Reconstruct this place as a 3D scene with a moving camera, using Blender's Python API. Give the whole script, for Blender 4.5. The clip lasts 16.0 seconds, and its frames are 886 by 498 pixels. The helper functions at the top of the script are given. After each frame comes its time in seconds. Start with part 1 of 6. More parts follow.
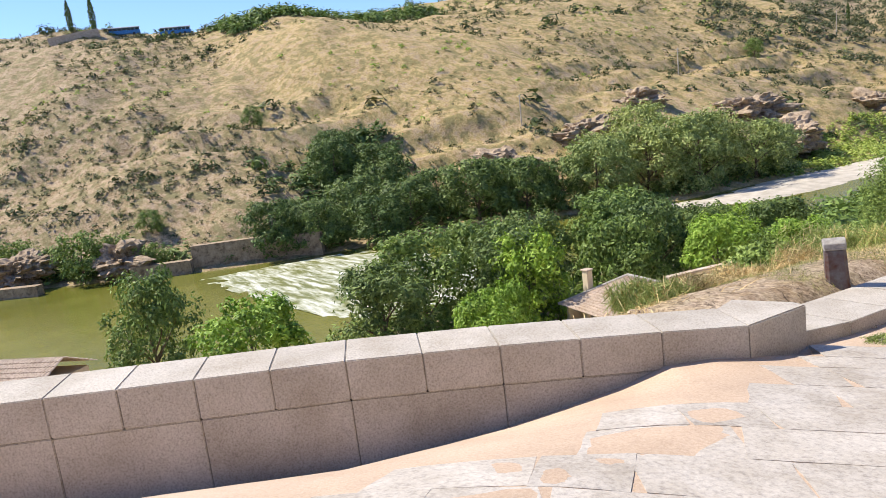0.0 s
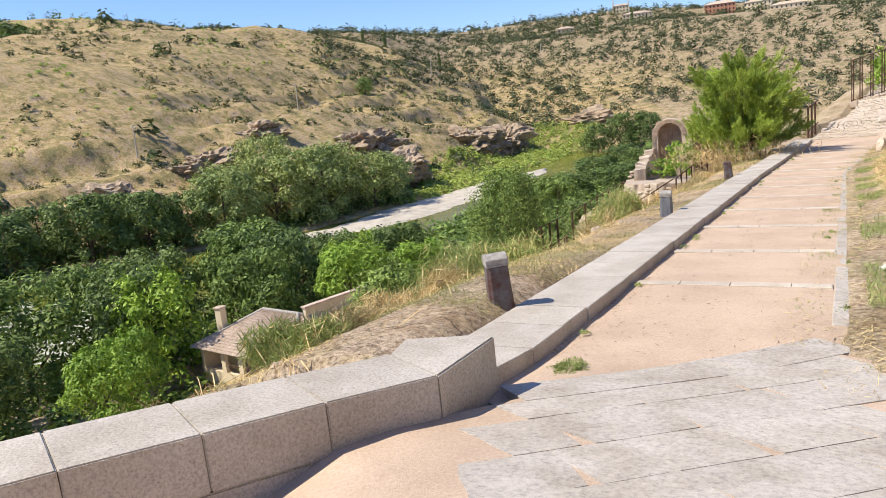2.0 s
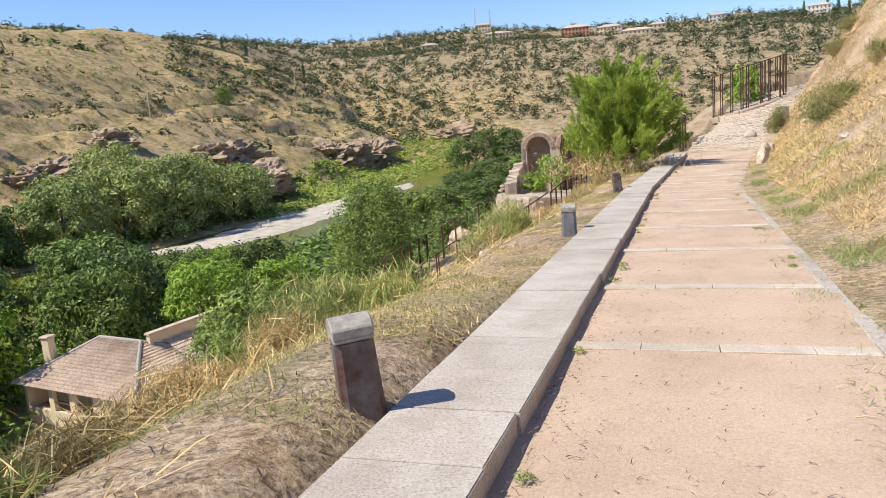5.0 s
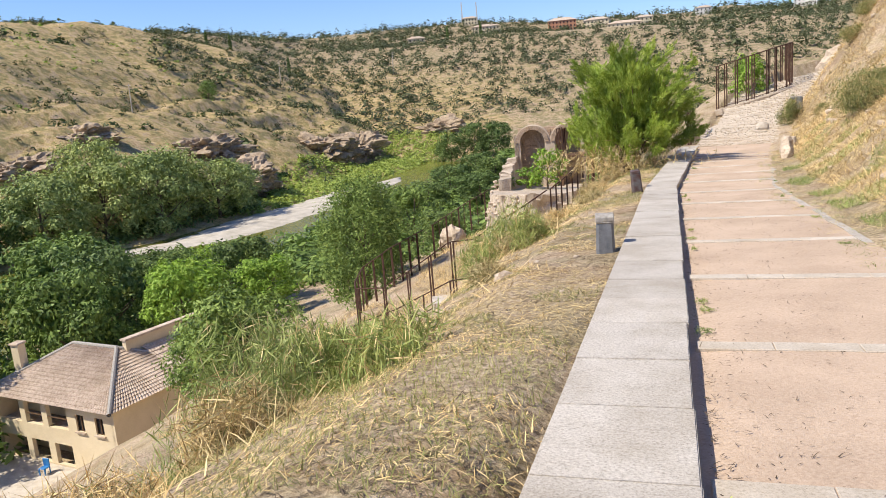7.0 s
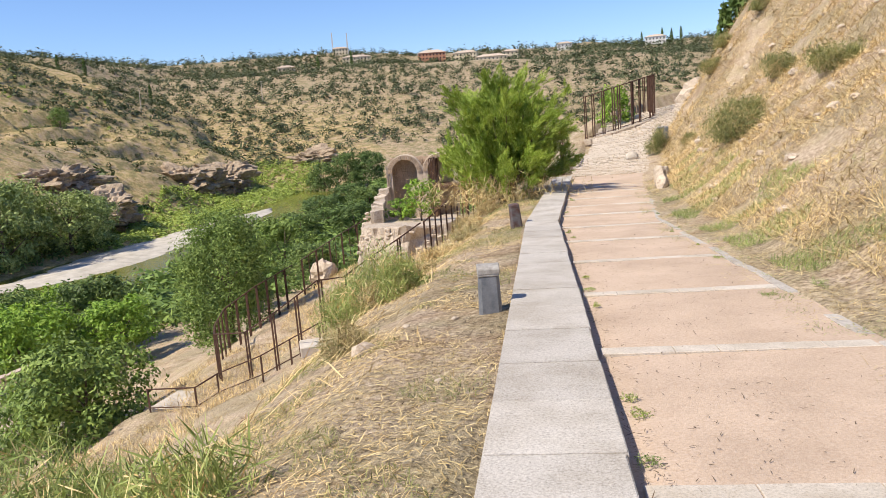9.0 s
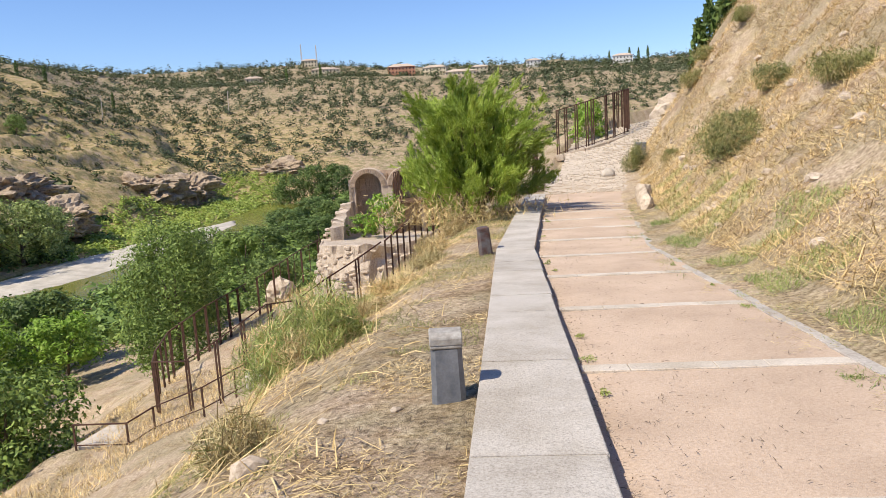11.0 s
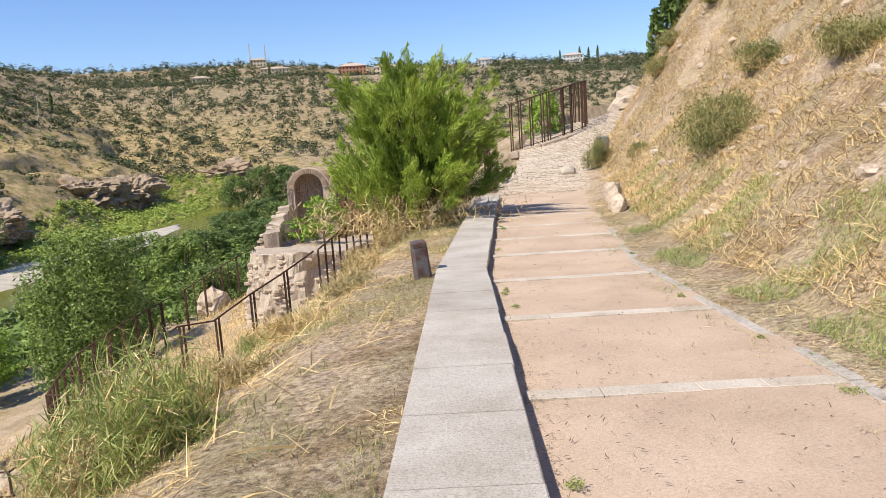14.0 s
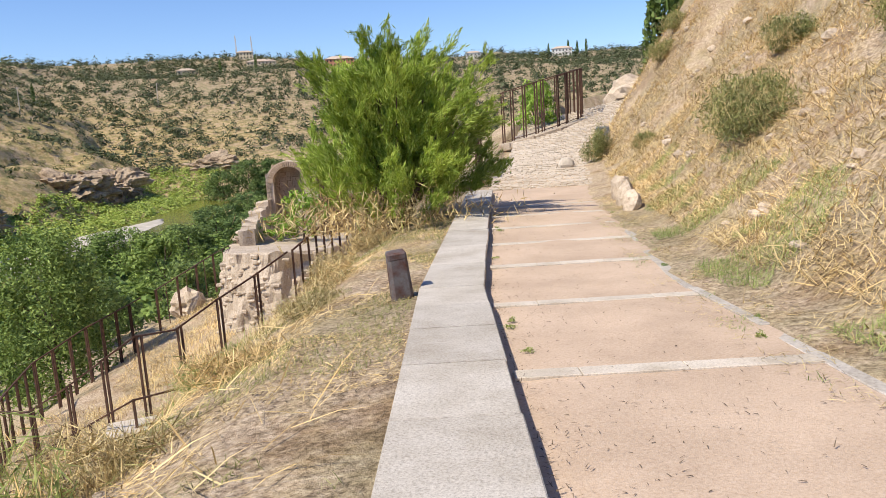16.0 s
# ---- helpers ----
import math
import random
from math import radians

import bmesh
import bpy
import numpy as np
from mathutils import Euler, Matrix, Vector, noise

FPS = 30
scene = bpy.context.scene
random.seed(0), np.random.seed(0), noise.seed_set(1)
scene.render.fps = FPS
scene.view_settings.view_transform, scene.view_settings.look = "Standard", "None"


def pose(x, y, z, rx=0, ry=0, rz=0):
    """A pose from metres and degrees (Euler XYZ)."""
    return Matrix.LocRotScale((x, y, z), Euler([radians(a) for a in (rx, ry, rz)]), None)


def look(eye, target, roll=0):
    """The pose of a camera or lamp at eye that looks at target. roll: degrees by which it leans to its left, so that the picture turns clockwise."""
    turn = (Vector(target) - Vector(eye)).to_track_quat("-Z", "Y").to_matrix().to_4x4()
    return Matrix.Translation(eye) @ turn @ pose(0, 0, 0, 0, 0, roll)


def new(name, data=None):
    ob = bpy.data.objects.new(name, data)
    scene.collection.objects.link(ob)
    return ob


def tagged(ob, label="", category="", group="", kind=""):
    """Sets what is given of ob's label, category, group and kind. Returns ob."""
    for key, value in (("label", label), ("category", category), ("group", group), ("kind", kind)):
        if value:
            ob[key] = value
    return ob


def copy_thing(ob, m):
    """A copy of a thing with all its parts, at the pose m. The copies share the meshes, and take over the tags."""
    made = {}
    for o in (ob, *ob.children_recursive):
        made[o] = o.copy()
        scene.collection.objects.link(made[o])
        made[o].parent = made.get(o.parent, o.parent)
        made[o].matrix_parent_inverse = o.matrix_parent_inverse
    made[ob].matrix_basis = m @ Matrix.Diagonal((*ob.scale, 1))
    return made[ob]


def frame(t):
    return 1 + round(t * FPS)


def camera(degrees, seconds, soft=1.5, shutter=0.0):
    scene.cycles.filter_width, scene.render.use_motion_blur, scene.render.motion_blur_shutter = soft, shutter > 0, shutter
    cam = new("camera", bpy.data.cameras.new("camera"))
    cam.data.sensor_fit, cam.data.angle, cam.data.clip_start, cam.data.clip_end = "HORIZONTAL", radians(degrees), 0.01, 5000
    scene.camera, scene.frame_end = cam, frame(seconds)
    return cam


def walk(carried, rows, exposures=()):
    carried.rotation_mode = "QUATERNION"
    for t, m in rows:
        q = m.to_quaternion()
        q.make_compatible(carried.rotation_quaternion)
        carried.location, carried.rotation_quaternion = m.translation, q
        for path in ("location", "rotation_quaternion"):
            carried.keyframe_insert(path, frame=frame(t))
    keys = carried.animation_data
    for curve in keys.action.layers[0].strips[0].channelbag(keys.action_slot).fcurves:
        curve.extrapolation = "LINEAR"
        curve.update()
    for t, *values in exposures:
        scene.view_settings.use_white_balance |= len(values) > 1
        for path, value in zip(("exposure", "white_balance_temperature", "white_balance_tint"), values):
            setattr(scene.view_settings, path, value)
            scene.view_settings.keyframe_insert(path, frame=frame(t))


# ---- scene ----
cam = camera(61.1, 16.0, 0.8)
PATH = [
    (0, (4.114, 1.265, 3.695), (2.466, 2.341, 3.342), -7.2),
    (0.5, (3.718, 1.523, 3.57), (2.24, 2.816, 3.19), -7.8),
    (1, (3.308, 1.899, 3.462), (2.014, 3.374, 3.073), -7.2),
    (1.5, (2.949, 2.338, 3.366), (1.834, 3.955, 2.99), -6.8),
    (2, (2.604, 2.843, 3.266), (1.659, 4.566, 2.888), -6.0),
    (2.5, (2.331, 3.3, 3.172), (1.54, 5.097, 2.789), -5.9),
    (3, (2.098, 3.899, 3.076), (1.437, 5.743, 2.67), -5.6),
    (3.5, (1.865, 4.433, 2.981), (1.279, 6.298, 2.557), -5.4),
    (4, (1.709, 4.989, 2.943), (1.149, 6.868, 2.547), -5.2),
    (4.5, (1.481, 5.576, 2.856), (0.887, 7.448, 2.48), -4.9),
    (4.7, (1.368, 5.797, 2.835), (0.748, 7.662, 2.462), -4.6),
    (6.8, (0.223, 8.383, 2.705), (-0.392, 10.247, 2.32), -4.5),
    (7, (0.158, 8.578, 2.71), (-0.431, 10.449, 2.319), -4.8),
    (7.5, (0.018, 9.125, 2.732), (-0.473, 11.02, 2.319), -5.2),
    (8, (-0.105, 9.638, 2.723), (-0.517, 11.553, 2.318), -5.4),
    (8.5, (-0.068, 10.309, 2.668), (-0.411, 12.244, 2.295), -4.8),
    (9, (-0.131, 10.824, 2.607), (-0.396, 12.777, 2.266), -4.4),
    (9.2, (-0.146, 10.998, 2.612), (-0.375, 12.957, 2.279), -4.3),
    (11.3, (-0.241, 13.91, 2.39), (-0.419, 15.88, 2.092), -3.4),
    (11.5, (-0.227, 14.124, 2.356), (-0.418, 16.094, 2.07), -3.6),
    (12, (-0.184, 14.746, 2.369), (-0.372, 16.718, 2.094), -4.2),
    (12.5, (-0.192, 15.267, 2.353), (-0.357, 17.243, 2.087), -4.4),
    (13, (-0.133, 16.047, 2.268), (-0.257, 18.021, 1.97), -4.0),
    (13.5, (-0.174, 16.795, 2.203), (-0.273, 18.764, 1.867), -3.6),
    (14, (-0.066, 17.349, 2.163), (-0.124, 19.323, 1.846), -3.7),
    (14.5, (-0.146, 18.029, 2.105), (-0.163, 20.005, 1.796), -3.8),
    (15, (-0.064, 18.545, 2.052), (-0.067, 20.523, 1.754), -3.3),
    (15.5, (-0.092, 19.163, 2.027), (-0.101, 21.141, 1.733), -2.9),
    (16, (-0.084, 19.892, 1.976), (-0.112, 21.863, 1.641), -3.6),
]
walk(cam, [(t, look(eye, target, roll)) for t, eye, target, roll in PATH], [(0.0, 0.62), (1.0, 0.55), (2.5, 0.46), (4.0, 0.40), (8.0, 0.42), (10.0, 0.37), (16.0, 0.34)])

# ---- daylight ----
SUN_AZ, SUN_EL = radians(-124), radians(51)      # measured from +y towards +x, above the horizon
sun_way = Vector((math.sin(SUN_AZ) * math.cos(SUN_EL), math.cos(SUN_AZ) * math.cos(SUN_EL), math.sin(SUN_EL)))
world = bpy.data.worlds.new("sky")
scene.world = world
world.use_nodes = True
wn = world.node_tree.nodes
sky = wn.new("ShaderNodeTexSky")
sky.sky_type = "NISHITA"
sky.sun_disc = False
sky.sun_elevation, sky.sun_rotation = SUN_EL, SUN_AZ
sky.air_density, sky.dust_density, sky.ozone_density = 1.0, 0.0, 6.0
clear = wn.new("ShaderNodeMix")          # clear summer blue
clear.data_type, clear.blend_type = "RGBA", "MULTIPLY"
clear.inputs[0].default_value, clear.inputs[7].default_value = 1.0, (0.94, 0.97, 1.14, 1)
world.node_tree.links.new(sky.outputs[0], clear.inputs[6])
world.node_tree.links.new(clear.outputs[2], wn["Background"].inputs[0])
wn["Background"].inputs[1].default_value = 0.110
sun_data = bpy.data.lights.new("sun", "SUN")
sun_data.energy, sun_data.angle, sun_data.color = 4.9, radians(0.5), (1.0, 0.905, 0.745)
sun = new("sun", sun_data)
sun.matrix_world = look(sun_way * 100, (0, 0, 0))


# ---- materials ----
def material(name, build, rough_value=0.85, metallic=0.0, bump=0.0):
    """build(nodes, link, coords) returns (colour socket, height socket or None)."""
    m = bpy.data.materials.new(name)
    m.use_nodes = True
    n, l = m.node_tree.nodes, m.node_tree.links
    b = n["Principled BSDF"]
    b.inputs["Roughness"].default_value, b.inputs["Metallic"].default_value = rough_value, metallic
    b.inputs["Specular IOR Level"].default_value = 0.3
    geo = n.new("ShaderNodeNewGeometry")
    colour, height = build(n, l.new, geo)
    l.new(colour, b.inputs["Base Color"])
    if height is not None and bump:
        bp = n.new("ShaderNodeBump")
        bp.inputs["Strength"].default_value, bp.inputs["Distance"].default_value = 0.8, bump
        l.new(height, bp.inputs["Height"])
        l.new(bp.outputs[0], b.inputs["Normal"])
    return m


def grain(n, link, vec, scale, detail=5.0, rough_value=0.6):
    t = n.new("ShaderNodeTexNoise")
    t.inputs["Scale"].default_value, t.inputs["Detail"].default_value, t.inputs["Roughness"].default_value = scale, detail, rough_value
    link(vec, t.inputs["Vector"])
    return t.outputs[0]


def ramp(n, link, fac, *stops):
    r = n.new("ShaderNodeValToRGB")
    e = r.color_ramp.elements
    while len(e) < len(stops):
        e.new(0.5)
    for k, (p, c) in enumerate(stops):
        e[k].position, e[k].color = p, (*c, 1)
    link(fac, r.inputs[0])
    return r.outputs[0]


def blend(n, link, fac, a, b, mode="MIX"):
    m = n.new("ShaderNodeMix")
    m.data_type, m.blend_type = "RGBA", mode
    for sock, v in ((0, fac), (6, a), (7, b)):
        if isinstance(v, (int, float)):
            m.inputs[sock].default_value = v
        elif isinstance(v, tuple):
            m.inputs[sock].default_value = (*v, 1)
        else:
            link(v, m.inputs[sock])
    return m.outputs[2]


def sums(n, link, op, a, b=0.0):
    m = n.new("ShaderNodeMath")
    m.operation = op
    for k, v in enumerate((a, b)):
        if isinstance(v, (int, float)):
            m.inputs[k].default_value = v
        else:
            link(v, m.inputs[k])
    return m.outputs[0]


def stone_colour(base, light, dark, fine=60.0, wide=1.2, vary=0.25):
    """Speckled stone with stains, each piece a little different."""
    def build(n, link, geo):
        p = geo.outputs["Position"]
        c = ramp(n, link, grain(n, link, p, fine, 3.0, 0.8), (0.3, dark), (0.5, base), (0.72, light))
        stain = ramp(n, link, grain(n, link, p, wide, 6.0), (0.35, (0.72, 0.69, 0.64)), (0.6, (1, 1, 1)))
        c = blend(n, link, 0.8, c, stain, "MULTIPLY")
        info = n.new("ShaderNodeObjectInfo")
        each = ramp(n, link, info.outputs["Random"], (0.0, (1 - vary,) * 3), (1.0, (1, 1, 1)))
        c = blend(n, link, 1.0, c, each, "MULTIPLY")
        return c, grain(n, link, p, fine * 0.7, 4.0, 0.7)
    return build


def leaf_colour(*tones):
    """Each leaf has a tone of its own."""
    def build(n, link, geo):
        k = len(tones) - 1
        c = ramp(n, link, geo.outputs["Random Per Island"], *[(i / k, t) for i, t in enumerate(tones)])
        patch = ramp(n, link, grain(n, link, geo.outputs["Position"], 0.5, 2.0), (0.35, (0.72, 0.75, 0.7)), (0.65, (1.1, 1.08, 1.0)))
        info = n.new("ShaderNodeObjectInfo")
        each = ramp(n, link, info.outputs["Random"], (0.0, (0.8, 0.85, 0.8)), (1.0, (1.15, 1.1, 1.0)))
        return blend(n, link, 1.0, blend(n, link, 1.0, c, patch, "MULTIPLY"), each, "MULTIPLY"), None
    return build


def leaves_material(name, *tones):
    m = material(name, leaf_colour(*tones), 0.6)
    n, l = m.node_tree.nodes, m.node_tree.links
    b = n["Principled BSDF"]
    colour = b.inputs["Base Color"].links[0].from_socket
    tr = n.new("ShaderNodeBsdfTranslucent")
    l.new(colour, tr.inputs[0])
    mix = n.new("ShaderNodeMixShader")
    mix.inputs[0].default_value = 0.2
    l.new(b.outputs[0], mix.inputs[1])
    l.new(tr.outputs[0], mix.inputs[2])
    l.new(mix.outputs[0], n["Material Output"].inputs[0])
    return m


def ground_colour(n, link, geo):
    """Dry hillside: soil, straw and gold grass in patches, green scrub, rock where it is steep."""
    p = geo.outputs["Position"]
    sep = n.new("ShaderNodeSeparateXYZ")
    link(geo.outputs["Normal"], sep.inputs[0])
    wide = grain(n, link, p, 0.02, 7.0, 0.6)
    mid = grain(n, link, p, 0.33, 8.0, 0.72)
    near = grain(n, link, p, 1.7, 7.0, 0.75)
    fine = grain(n, link, p, 14.0, 6.0, 0.8)
    soil = ramp(n, link, fine, (0.37, (0.17, 0.12, 0.08)), (0.5, (0.44, 0.34, 0.245)), (0.63, (0.66, 0.54, 0.41)))
    straw = ramp(n, link, fine, (0.37, (0.18, 0.13, 0.075)), (0.5, (0.47, 0.365, 0.23)), (0.63, (0.68, 0.56, 0.39)))
    green = ramp(n, link, fine, (0.37, (0.075, 0.075, 0.03)), (0.63, (0.27, 0.255, 0.11)))
    c = blend(n, link, ramp(n, link, near, (0.47, (0, 0, 0)), (0.63, (1, 1, 1))), soil, straw)
    gold = ramp(n, link, wide, (0.36, (0, 0, 0)), (0.46, (1, 1, 1)))
    place = n.new("ShaderNodeSeparateXYZ")
    link(p, place.inputs[0])
    reach = n.new("ShaderNodeMapRange")
    reach.inputs[1].default_value, reach.inputs[2].default_value, reach.inputs[3].default_value, reach.inputs[4].default_value = 360.0, 460.0, 1.0, 0.15
    link(place.outputs[1], reach.inputs[0])
    upper = n.new("ShaderNodeMapRange")
    upper.inputs[1].default_value, upper.inputs[2].default_value, upper.inputs[3].default_value, upper.inputs[4].default_value = 12.0, 24.0, 0.0, 0.9
    link(place.outputs[2], upper.inputs[0])
    gold = sums(n, link, "MULTIPLY", sums(n, link, "MAXIMUM", gold, upper.outputs[0]), reach.outputs[0])
    side = n.new("ShaderNodeMapRange")
    side.inputs[1].default_value, side.inputs[2].default_value, side.inputs[3].default_value, side.inputs[4].default_value = -90.0, -50.0, 1.0, 0.2
    link(place.outputs[0], side.inputs[0])
    gold = sums(n, link, "MULTIPLY", gold, side.outputs[0])
    stony = n.new("ShaderNodeMapRange")
    stony.inputs[1].default_value, stony.inputs[2].default_value, stony.inputs[3].default_value, stony.inputs[4].default_value = 45.0, 110.0, 0.8, 0.0
    link(place.outputs[1], stony.inputs[0])
    gold = sums(n, link, "MULTIPLY", gold, sums(n, link, "SUBTRACT", 1.0, stony.outputs[0]))
    gold = sums(n, link, "MULTIPLY", gold, ramp(n, link, mid, (0.36, (0, 0, 0)), (0.52, (1, 1, 1))))
    c = blend(n, link, sums(n, link, "MULTIPLY", gold, 0.75), c, ramp(n, link, near, (0.3, (0.52, 0.37, 0.13)), (0.7, (0.80, 0.60, 0.25))))
    # across the river: browner soil and low thyme between the bushes
    over = n.new("ShaderNodeMapRange")
    over.inputs[1].default_value, over.inputs[2].default_value, over.inputs[3].default_value, over.inputs[4].default_value = -95.0, -70.0, 1.0, 0.0
    link(place.outputs[0], over.inputs[0])
    far_up = n.new("ShaderNodeMapRange")
    far_up.inputs[1].default_value, far_up.inputs[2].default_value, far_up.inputs[3].default_value, far_up.inputs[4].default_value = 250.0, 330.0, 0.0, 1.0
    link(place.outputs[1], far_up.inputs[0])
    valley = sums(n, link, "MAXIMUM", over.outputs[0], far_up.outputs[0])
    broken = grain(n, link, p, 0.16, 9.0, 0.74)
    earth = ramp(n, link, grain(n, link, p, 2.2, 6.0, 0.75), (0.36, (0.14, 0.105, 0.06)), (0.5, (0.34, 0.255, 0.155)), (0.64, (0.52, 0.40, 0.25)))
    bare = sums(n, link, "MULTIPLY", ramp(n, link, broken, (0.42, (1, 1, 1)), (0.55, (0, 0, 0))), valley)
    c = blend(n, link, sums(n, link, "MULTIPLY", bare, sums(n, link, "ADD", sums(n, link, "MULTIPLY", stony.outputs[0], 0.7), 0.36)), c, earth)
    tufts = ramp(n, link, grain(n, link, p, 2.6, 8.0, 0.8), (0.42, (0.55, 0.50, 0.42)), (0.52, (1, 1, 1)))
    c = blend(n, link, sums(n, link, "MULTIPLY", valley, 0.85), c, blend(n, link, 1.0, c, tufts, "MULTIPLY"))
    scrub = ramp(n, link, mid, (0.46, (0, 0, 0)), (0.56, (1, 1, 1)))
    share = sums(n, link, "ADD", sums(n, link, "MULTIPLY", valley, 0.4), 0.35)
    c = blend(n, link, sums(n, link, "MULTIPLY", scrub, share), c, green)
    worn = ramp(n, link, grain(n, link, p, 0.8, 8.0, 0.75), (0.36, (0.62, 0.53, 0.42)), (0.50, (1, 1, 1)))
    c = blend(n, link, 0.8, c, worn, "MULTIPLY")
    rock = ramp(n, link, grain(n, link, p, 1.3, 8.0, 0.75), (0.34, (0.10, 0.07, 0.045)), (0.52, (0.36, 0.26, 0.17)), (0.7, (0.54, 0.42, 0.29)))
    steep = ramp(n, link, sums(n, link, "ADD", sep.outputs[2], sums(n, link, "MULTIPLY", mid, 0.16)), (0.56, (1, 1, 1)), (0.68, (0, 0, 0)))
    c = blend(n, link, steep, c, rock)
    return c, sums(n, link, "ADD", fine, sums(n, link, "MULTIPLY", near, 3.0))


def sand_colour(n, link, geo):
    p = geo.outputs["Position"]
    fine = grain(n, link, p, 45.0, 5.0, 0.8)
    wide = grain(n, link, p, 0.8, 6.0, 0.6)
    c = ramp(n, link, fine, (0.28, (0.40, 0.305, 0.235)), (0.5, (0.52, 0.415, 0.33)), (0.75, (0.62, 0.52, 0.43)))
    c = blend(n, link, 0.75, c, ramp(n, link, wide, (0.35, (0.78, 0.72, 0.66)), (0.62, (1.05, 1.0, 0.95))), "MULTIPLY")
    pebbles = n.new("ShaderNodeTexVoronoi")
    pebbles.inputs["Scale"].default_value = 28.0
    link(p, pebbles.inputs["Vector"])
    speck = ramp(n, link, pebbles.outputs["Distance"], (0.05, (1, 1, 1)), (0.14, (0, 0, 0)))
    return blend(n, link, sums(n, link, "MULTIPLY", speck, 0.25), c, (0.30, 0.22, 0.15)), fine


def plain(tone, other, scale=3.0, fine=40.0):
    def build(n, link, geo):
        p = geo.outputs["Position"]
        c = ramp(n, link, grain(n, link, p, scale, 6.0, 0.6), (0.35, tone), (0.65, other))
        f = grain(n, link, p, fine, 4.0, 0.7)
        return blend(n, link, 0.35, c, ramp(n, link, f, (0.3, (0.6, 0.6, 0.6)), (0.7, (1.15, 1.15, 1.15))), "MULTIPLY"), f
    return build


def water_colour(n, link, geo):
    p = geo.outputs["Position"]
    return ramp(n, link, grain(n, link, p, 0.06, 4.0), (0.35, (0.125, 0.130, 0.022)), (0.65, (0.19, 0.19, 0.04))), grain(n, link, p, 1.6, 4.0, 0.6)


def foam_colour(n, link, geo):
    """Streaks of foam drawn out along the current over green water."""
    turn = n.new("ShaderNodeMapping")
    turn.inputs["Rotation"].default_value, turn.inputs["Scale"].default_value = (0, 0, radians(28)), (0.16, 0.9, 1.0)
    link(geo.outputs["Position"], turn.inputs["Vector"])
    f = grain(n, link, turn.outputs[0], 0.9, 7.0, 0.7)
    return ramp(n, link, f, (0.42, (0.17, 0.18, 0.055)), (0.51, (0.40, 0.41, 0.28)), (0.64, (0.76, 0.77, 0.70))), f


M_GROUND = material("dry_ground", ground_colour, 0.95, bump=0.045)
M_SAND = material("sand_path", sand_colour, 0.95, bump=0.006)
M_GRANITE = material("granite", stone_colour((0.53, 0.49, 0.445), (0.66, 0.62, 0.57), (0.31, 0.285, 0.255), 60.0, 1.4, 0.12), 0.8, bump=0.006)
M_SLAB = material("slate_slab", stone_colour((0.50, 0.46, 0.42), (0.60, 0.555, 0.505), (0.34, 0.31, 0.285), 26.0, 2.2, 0.10), 0.8, bump=0.006)
M_STRIP = material("concrete_strip", stone_colour((0.60, 0.54, 0.47), (0.70, 0.63, 0.55), (0.42, 0.37, 0.31), 60.0, 1.8, 0.10), 0.85, bump=0.004)
M_RUBBLE = material("rubble_stone", stone_colour((0.62, 0.52, 0.42), (0.72, 0.61, 0.49), (0.34, 0.26, 0.19), 14.0, 1.6, 0.25), 0.92, bump=0.015)
M_MORTAR = material("lime_mortar", plain((0.50, 0.40, 0.30), (0.64, 0.53, 0.42), 2.0, 30.0), 0.95, bump=0.012)
M_BRICK = material("old_brick", stone_colour((0.54, 0.41, 0.30), (0.66, 0.52, 0.40), (0.36, 0.25, 0.18), 25.0, 3.0, 0.3), 0.9, bump=0.006)
M_COBBLE = material("pale_cobble", stone_colour((0.62, 0.53, 0.43), (0.74, 0.65, 0.55), (0.42, 0.34, 0.26), 20.0, 1.0, 0.2), 0.9, bump=0.01)
M_CRAG = material("crag_rock", stone_colour((0.42, 0.325, 0.23), (0.56, 0.45, 0.33), (0.17, 0.125, 0.09), 1.1, 0.25, 0.15), 0.95, bump=0.12)
M_RUST = material("rusted_steel", plain((0.055, 0.030, 0.022), (0.115, 0.060, 0.040), 4.0, 60.0), 0.75, bump=0.002)
M_IRON = material("weathered_iron", plain((0.10, 0.045, 0.035), (0.17, 0.17, 0.18), 5.0, 50.0), 0.65, 0.2, bump=0.003)
M_IRON_GREY = material("galvanised_iron", plain((0.13, 0.14, 0.16), (0.24, 0.25, 0.27), 6.0, 50.0), 0.6, 0.3, bump=0.003)
M_LEAD = material("pale_cap", plain((0.26, 0.24, 0.22), (0.44, 0.42, 0.39), 12.0, 60.0), 0.7, 0.1, bump=0.003)
M_RENDER = material("cream_render", plain((0.66, 0.55, 0.38), (0.74, 0.63, 0.45), 0.6, 20.0), 0.9, bump=0.003)
M_TILE = material("roof_tile", stone_colour((0.58, 0.47, 0.38), (0.72, 0.61, 0.51), (0.36, 0.27, 0.21), 5.0, 0.8, 0.15), 0.9, bump=0.01)
M_WOOD = material("brown_wood", plain((0.10, 0.06, 0.035), (0.17, 0.10, 0.06), 5.0, 40.0), 0.7, bump=0.003)
M_DARK = material("dark_glass", plain((0.02, 0.022, 0.025), (0.04, 0.042, 0.045), 2.0), 0.15)
M_BARK = material("bark", plain((0.09, 0.065, 0.045), (0.19, 0.145, 0.105), 5.0, 20.0), 0.95, bump=0.03)
M_WATER = material("green_water", water_colour, 0.12, bump=0.05)
M_FOAM = material("white_water", foam_colour, 0.4, bump=0.1)
M_GRAVEL = material("pale_gravel", plain((0.40, 0.36, 0.30), (0.58, 0.53, 0.46), 0.4, 5.0), 0.95, bump=0.05)
